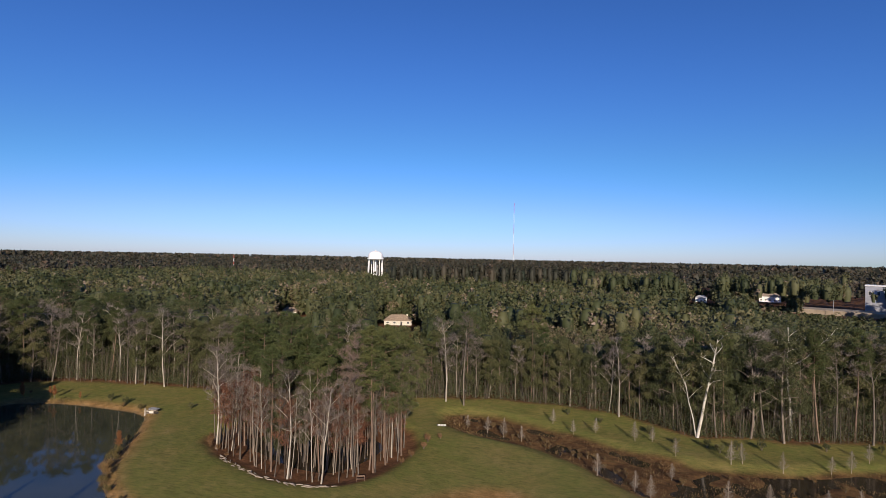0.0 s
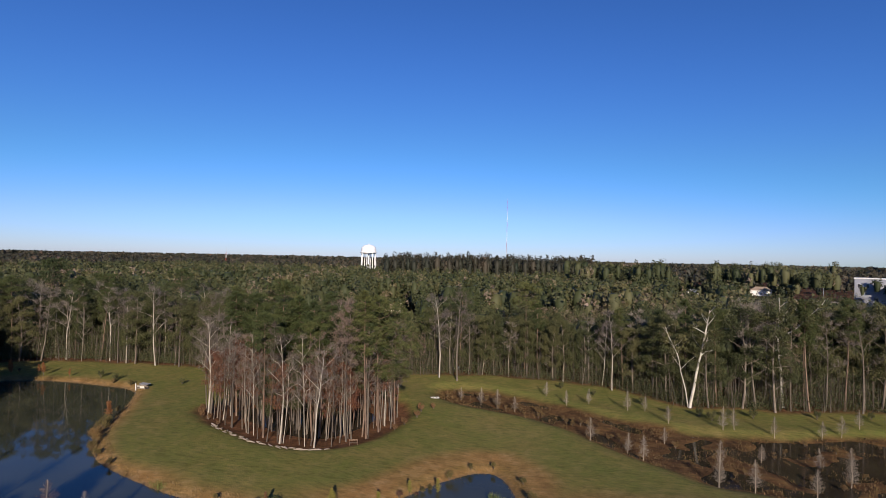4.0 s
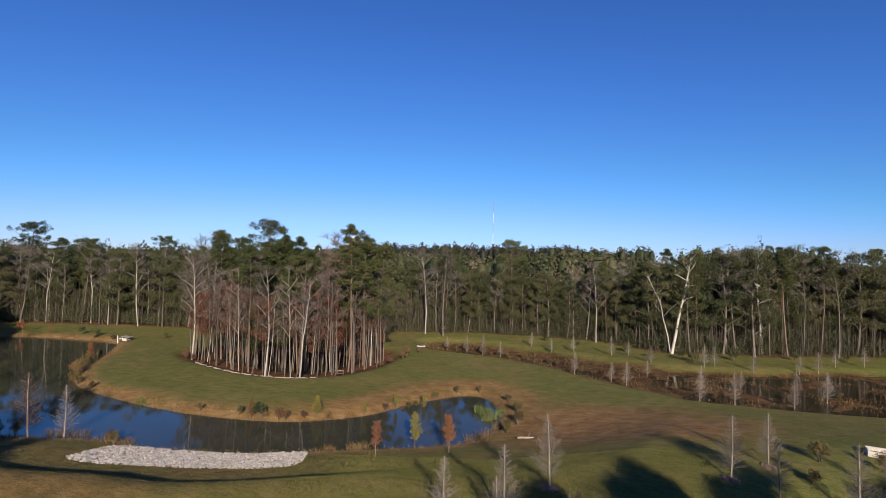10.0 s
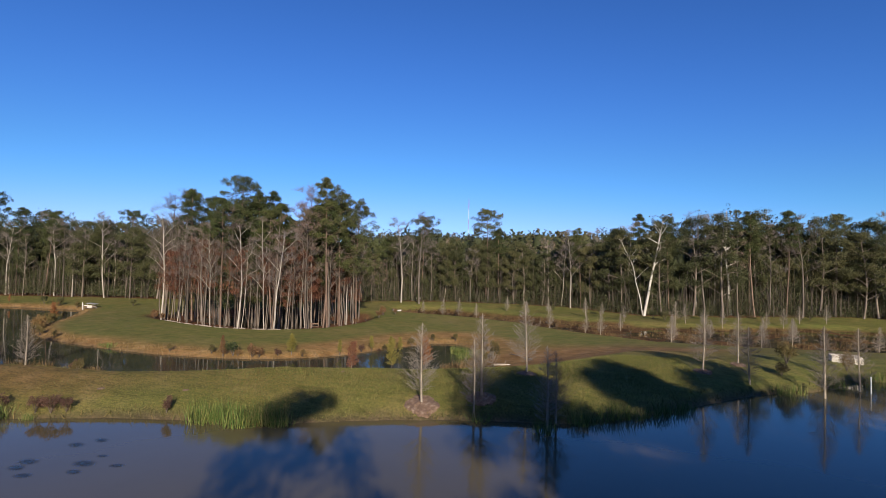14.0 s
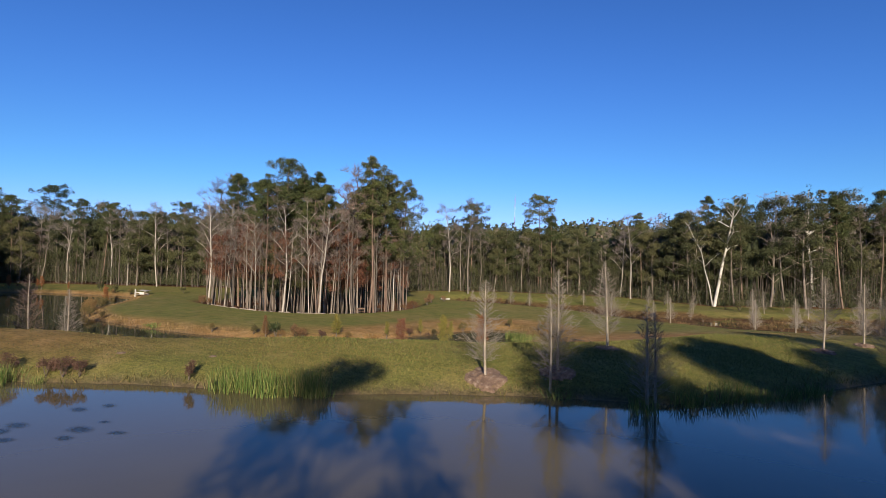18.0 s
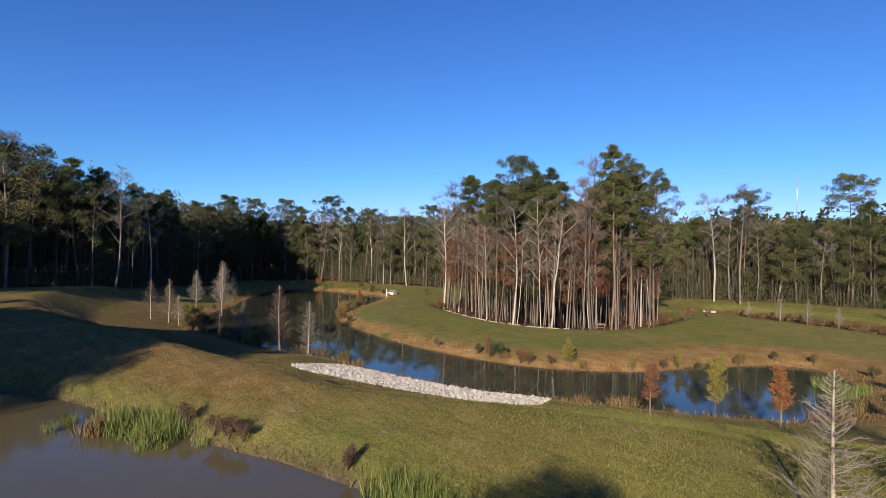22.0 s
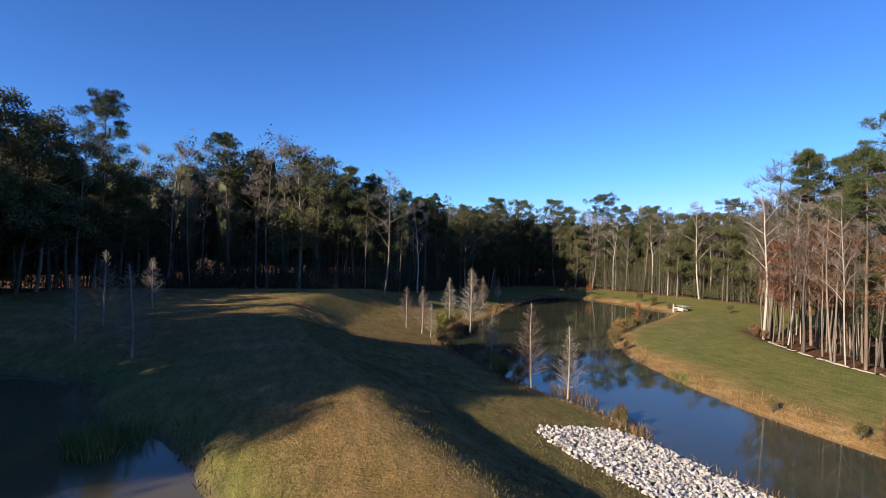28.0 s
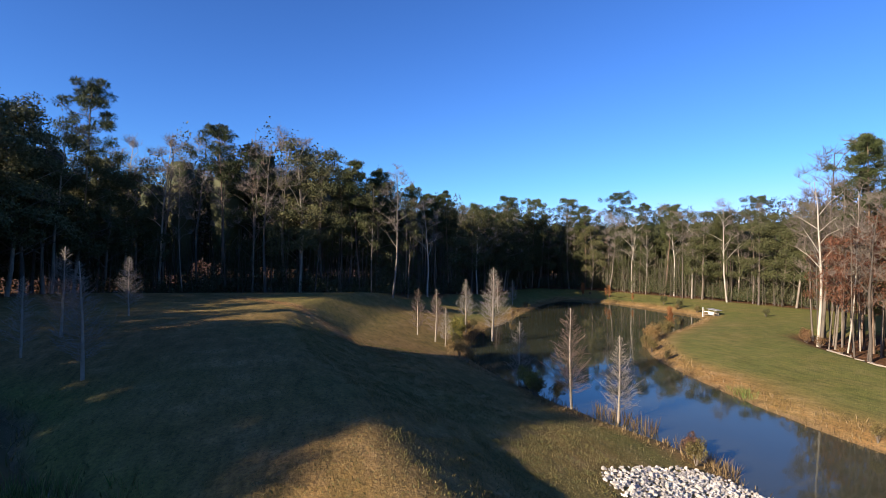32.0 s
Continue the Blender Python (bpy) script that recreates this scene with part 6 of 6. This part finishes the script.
# pale driftwood and stones along the grove's foot
rim = new("driftwood_edging")
tagged(rim, "line of pale broken limbs edging the grove", "driftwood")
line_pts = [(-37, 108.4), (-32.5, 106.3), (-28, 104.7), (-23.6, 103.2), (-17.2, 102.2), (-11.9, 102.5), (-8.5, 104.0)]
limb = Soup()
limb.tube([(-0.5, 0, 0), (-0.1, 0.05, 0.02), (0.5, -0.03, 0)], [0.09, 0.085, 0.05], 6)
limb_me = limb.mesh("limb", LOG)
for i in range(52):
    u = (i + R.random()) / 52 * (len(line_pts) - 1)
    a, b = line_pts[min(int(u), 5)], line_pts[min(int(u), 5) + 1]
    f = u - int(u)
    x, y = a[0] + (b[0] - a[0]) * f + R.uniform(-0.7, 0.7), a[1] + (b[1] - a[1]) * f + R.uniform(-0.7, 0.7)
    ob = new("limb", limb_me)
    ob.parent = rim
    s = R.uniform(0.7, 1.5)
    ob.matrix_basis = pose(x, y, ground_z(x, y) + 0.06, 0, R.uniform(-6, 6), math.degrees(math.atan2(b[1] - a[1], b[0] - a[0])) + R.uniform(-35, 35)) @ Matrix.Diagonal((s, s, s, 1))


# ---- countless small growth ----
def blades(name, xs, ys, zs, h, w, material, label, category, seed, lean=0.35):
    rng = np.random.default_rng(seed)
    n = len(xs)
    a = rng.uniform(0, 2 * np.pi, n)
    d = np.stack([np.cos(a), np.sin(a), np.zeros(n)], 1) * np.asarray(w)[:, None]
    p = np.stack([xs, ys, zs - 0.03], 1)
    t = p + np.stack([rng.normal(0, lean, n) * h, rng.normal(0, lean, n) * h, h], 1)
    v = np.stack([p - d, p + d, t], 1).reshape(-1, 3)
    return soup_object(name, v, np.arange(len(v)).reshape(-1, 3), None, material, label, category)


def gz(xs, ys):
    i = np.clip(np.searchsorted(GX, xs) - 1, 0, len(GX) - 2)
    j = np.clip(np.searchsorted(GY, ys) - 1, 0, len(GY) - 2)
    u, v = (xs - GX[i]) / (GX[i + 1] - GX[i]), (ys - GY[j]) / (GY[j + 1] - GY[j])
    return (MZ[j, i] * (1 - u) + MZ[j, i + 1] * u) * (1 - v) + (MZ[j + 1, i] * (1 - u) + MZ[j + 1, i + 1] * u) * v


rg = np.random.default_rng(21)
n = 260000
xs, ys = rg.uniform(-45, 52, n), rg.uniform(33, 80, n)
k = (signed(xs, ys, P_FRONT) > 0.2) & (signed(xs, ys, P_BACK) > 0.3) & (signed(xs, ys, BANK) > 0) & (rg.random(n) < 0.35 + 0.65 * (0.5 + 0.5 * wobble(xs, ys, 1.7, 4)))
xs, ys = xs[k], ys[k]
blades("lawn_grass", xs, ys, gz(xs, ys), rg.uniform(0.04, 0.11, len(xs)), rg.uniform(0.02, 0.045, len(xs)), GRASS_BLADE, "short rough winter grass on the dam", "grass", 31, 0.6)
n = 330000
xs, ys = rg.uniform(4, 48, n), rg.uniform(45, 74, n)
k = (signed(xs, ys, P_FRONT) > 0.2) & (signed(xs, ys, P_BACK) > 0.3) & (signed(xs, ys, BANK) > 0) & (rg.random(n) < (0.45 + 0.55 * (0.5 + 0.5 * wobble(xs, ys, 1.1, 7))) * (0.1 + 0.9 * step(xs + 2.5 * wobble(xs, ys, 5, 2), 8, 22)))
xs, ys = xs[k], ys[k]
blades("dam_grass", xs, ys, gz(xs, ys), rg.uniform(0.06, 0.16, len(xs)), rg.uniform(0.012, 0.03, len(xs)), GRASS_GREEN, "fresh green winter grass on the dam", "grass", 37, 0.5)
# coarse tufts on the dam's shaded north slope and rough growth along the washed-out gully
n = 3400
cx, cy = rg.uniform(-46, 18, n), rg.uniform(44, 72, n)
d = signed(cx, cy, P_BACK)
k = (d > 6) & (d < 19) & (signed(cx, cy, BANK) > 0.3) & (signed(cx, cy, P_FRONT) > 3)
cx, cy = cx[k], cy[k]
xs, ys = np.repeat(cx, 44) + rg.normal(0, 0.24, len(cx) * 44), np.repeat(cy, 44) + rg.normal(0, 0.2, len(cx) * 44)
blades("slope_tufts", xs, ys, gz(xs, ys), rg.uniform(0.05, 0.17, len(xs)), rg.uniform(0.01, 0.022, len(xs)), GRASS_BLADE, "coarse grass tufts on the dam's shaded slope", "grass", 35, 0.45)
n = 200
cx = rg.uniform(-67, -38, n)
cy = 41.5 + (cx + 66) * 0.62 + rg.normal(0, 1.3, n)
xs, ys = np.repeat(cx, 30) + rg.normal(0, 0.22, n * 30), np.repeat(cy, 30) + rg.normal(0, 0.2, n * 30)
blades("gully_weeds", xs, ys, gz(xs, ys), rg.uniform(0.05, 0.2, len(xs)), rg.uniform(0.01, 0.025, len(xs)), REED_DRY, "withered weeds along the washed-out gully", "weeds", 36, 0.4)
# rank grass on the shores
n = 60000
xs, ys = rg.uniform(-122, 34, n), rg.uniform(62, 132, n)
d = signed(xs, ys, P_BACK)
k = (d > -0.35) & (d < 1.9 + 0.8 * wobble(xs, ys, 4, 2)) & (signed(xs, ys, BANK) > 0)
xs, ys = xs[k], ys[k]
xs, ys = np.concatenate([xs, xs + 0.3, xs - 0.2]), np.concatenate([ys, ys - 0.2, ys + 0.3])
blades("shore_grass", xs, ys, np.maximum(gz(xs, ys), BACK_Z), rg.uniform(0.08, 0.42, len(xs)), rg.uniform(0.02, 0.05, len(xs)), REED_DRY, "dry tan grass fringing the pond", "grass", 32, 0.4)
n = 60000
xs, ys = rg.uniform(-30, 70, n), rg.uniform(33, 82, n)
d = signed(xs, ys, P_FRONT)
k = (d > -0.2) & (d < 0.9 + 0.5 * wobble(xs, ys, 3, 2))
xs, ys = xs[k], ys[k]
blades("waterside_grass", xs, ys, np.maximum(gz(xs, ys), FRONT_Z), rg.uniform(0.12, 0.5, len(xs)), rg.uniform(0.015, 0.04, len(xs)), GRASS_BLADE, "ragged green and tan grass fringing the muddy pond", "grass", 33, 0.4)
# withered growth in the marsh
n = 60000
xs, ys = rg.uniform(-4, 112, n), rg.uniform(108, 153, n)
d = signed(xs, ys, P_BOG)
k = (d < 0.8) & (gz(xs, ys) > BOG_Z - 0.12) & (rg.random(n) < 0.15 + 0.6 * (wobble(xs, ys, 3.1, 6) > 0.0))
xs, ys = xs[k], ys[k]
blades("marsh_weeds", xs, ys, gz(xs, ys), rg.uniform(0.1, 0.5, len(xs)), rg.uniform(0.03, 0.08, len(xs)), WEED, "brown withered weeds filling the marsh", "weeds", 34, 0.35)
# floating weed patches
for x, y, r in ((15.6, 41.9, 0.42), (13.0, 41.4, 0.38), (13.2, 40.7, 0.32), (13.1, 43.8, 0.34), (13.7, 44.7, 0.3), (16.0, 41.0, 0.28), (17.2, 42.1, 0.26), (14.3, 40.1, 0.3), (15.6, 42.9, 0.2)):
    bm = bmesh.new()
    rr = random.Random(int(x * 31 + y))
    bm.faces.new([bm.verts.new((math.cos(2 * math.pi * i / 20) * rr.uniform(0.9, 1.1), math.sin(2 * math.pi * i / 20) * rr.uniform(0.9, 1.1), 0)) for i in range(20)])
    me = bpy.data.meshes.new("algae_mat")
    bm.to_mesh(me)
    bm.free()
    me.materials.append(POND_WEED)
    ob = new("algae_mat", me)
    ob.matrix_basis = pose(x, y, FRONT_Z + 0.004, 0, 0, rr.uniform(-20, 20)) @ Matrix.Diagonal((1.75 * r, 1.15 * r, 1, 1))
    tagged(ob, "dark patch of floating pond weed on muddy water", "pond weed", "pond weed patches")
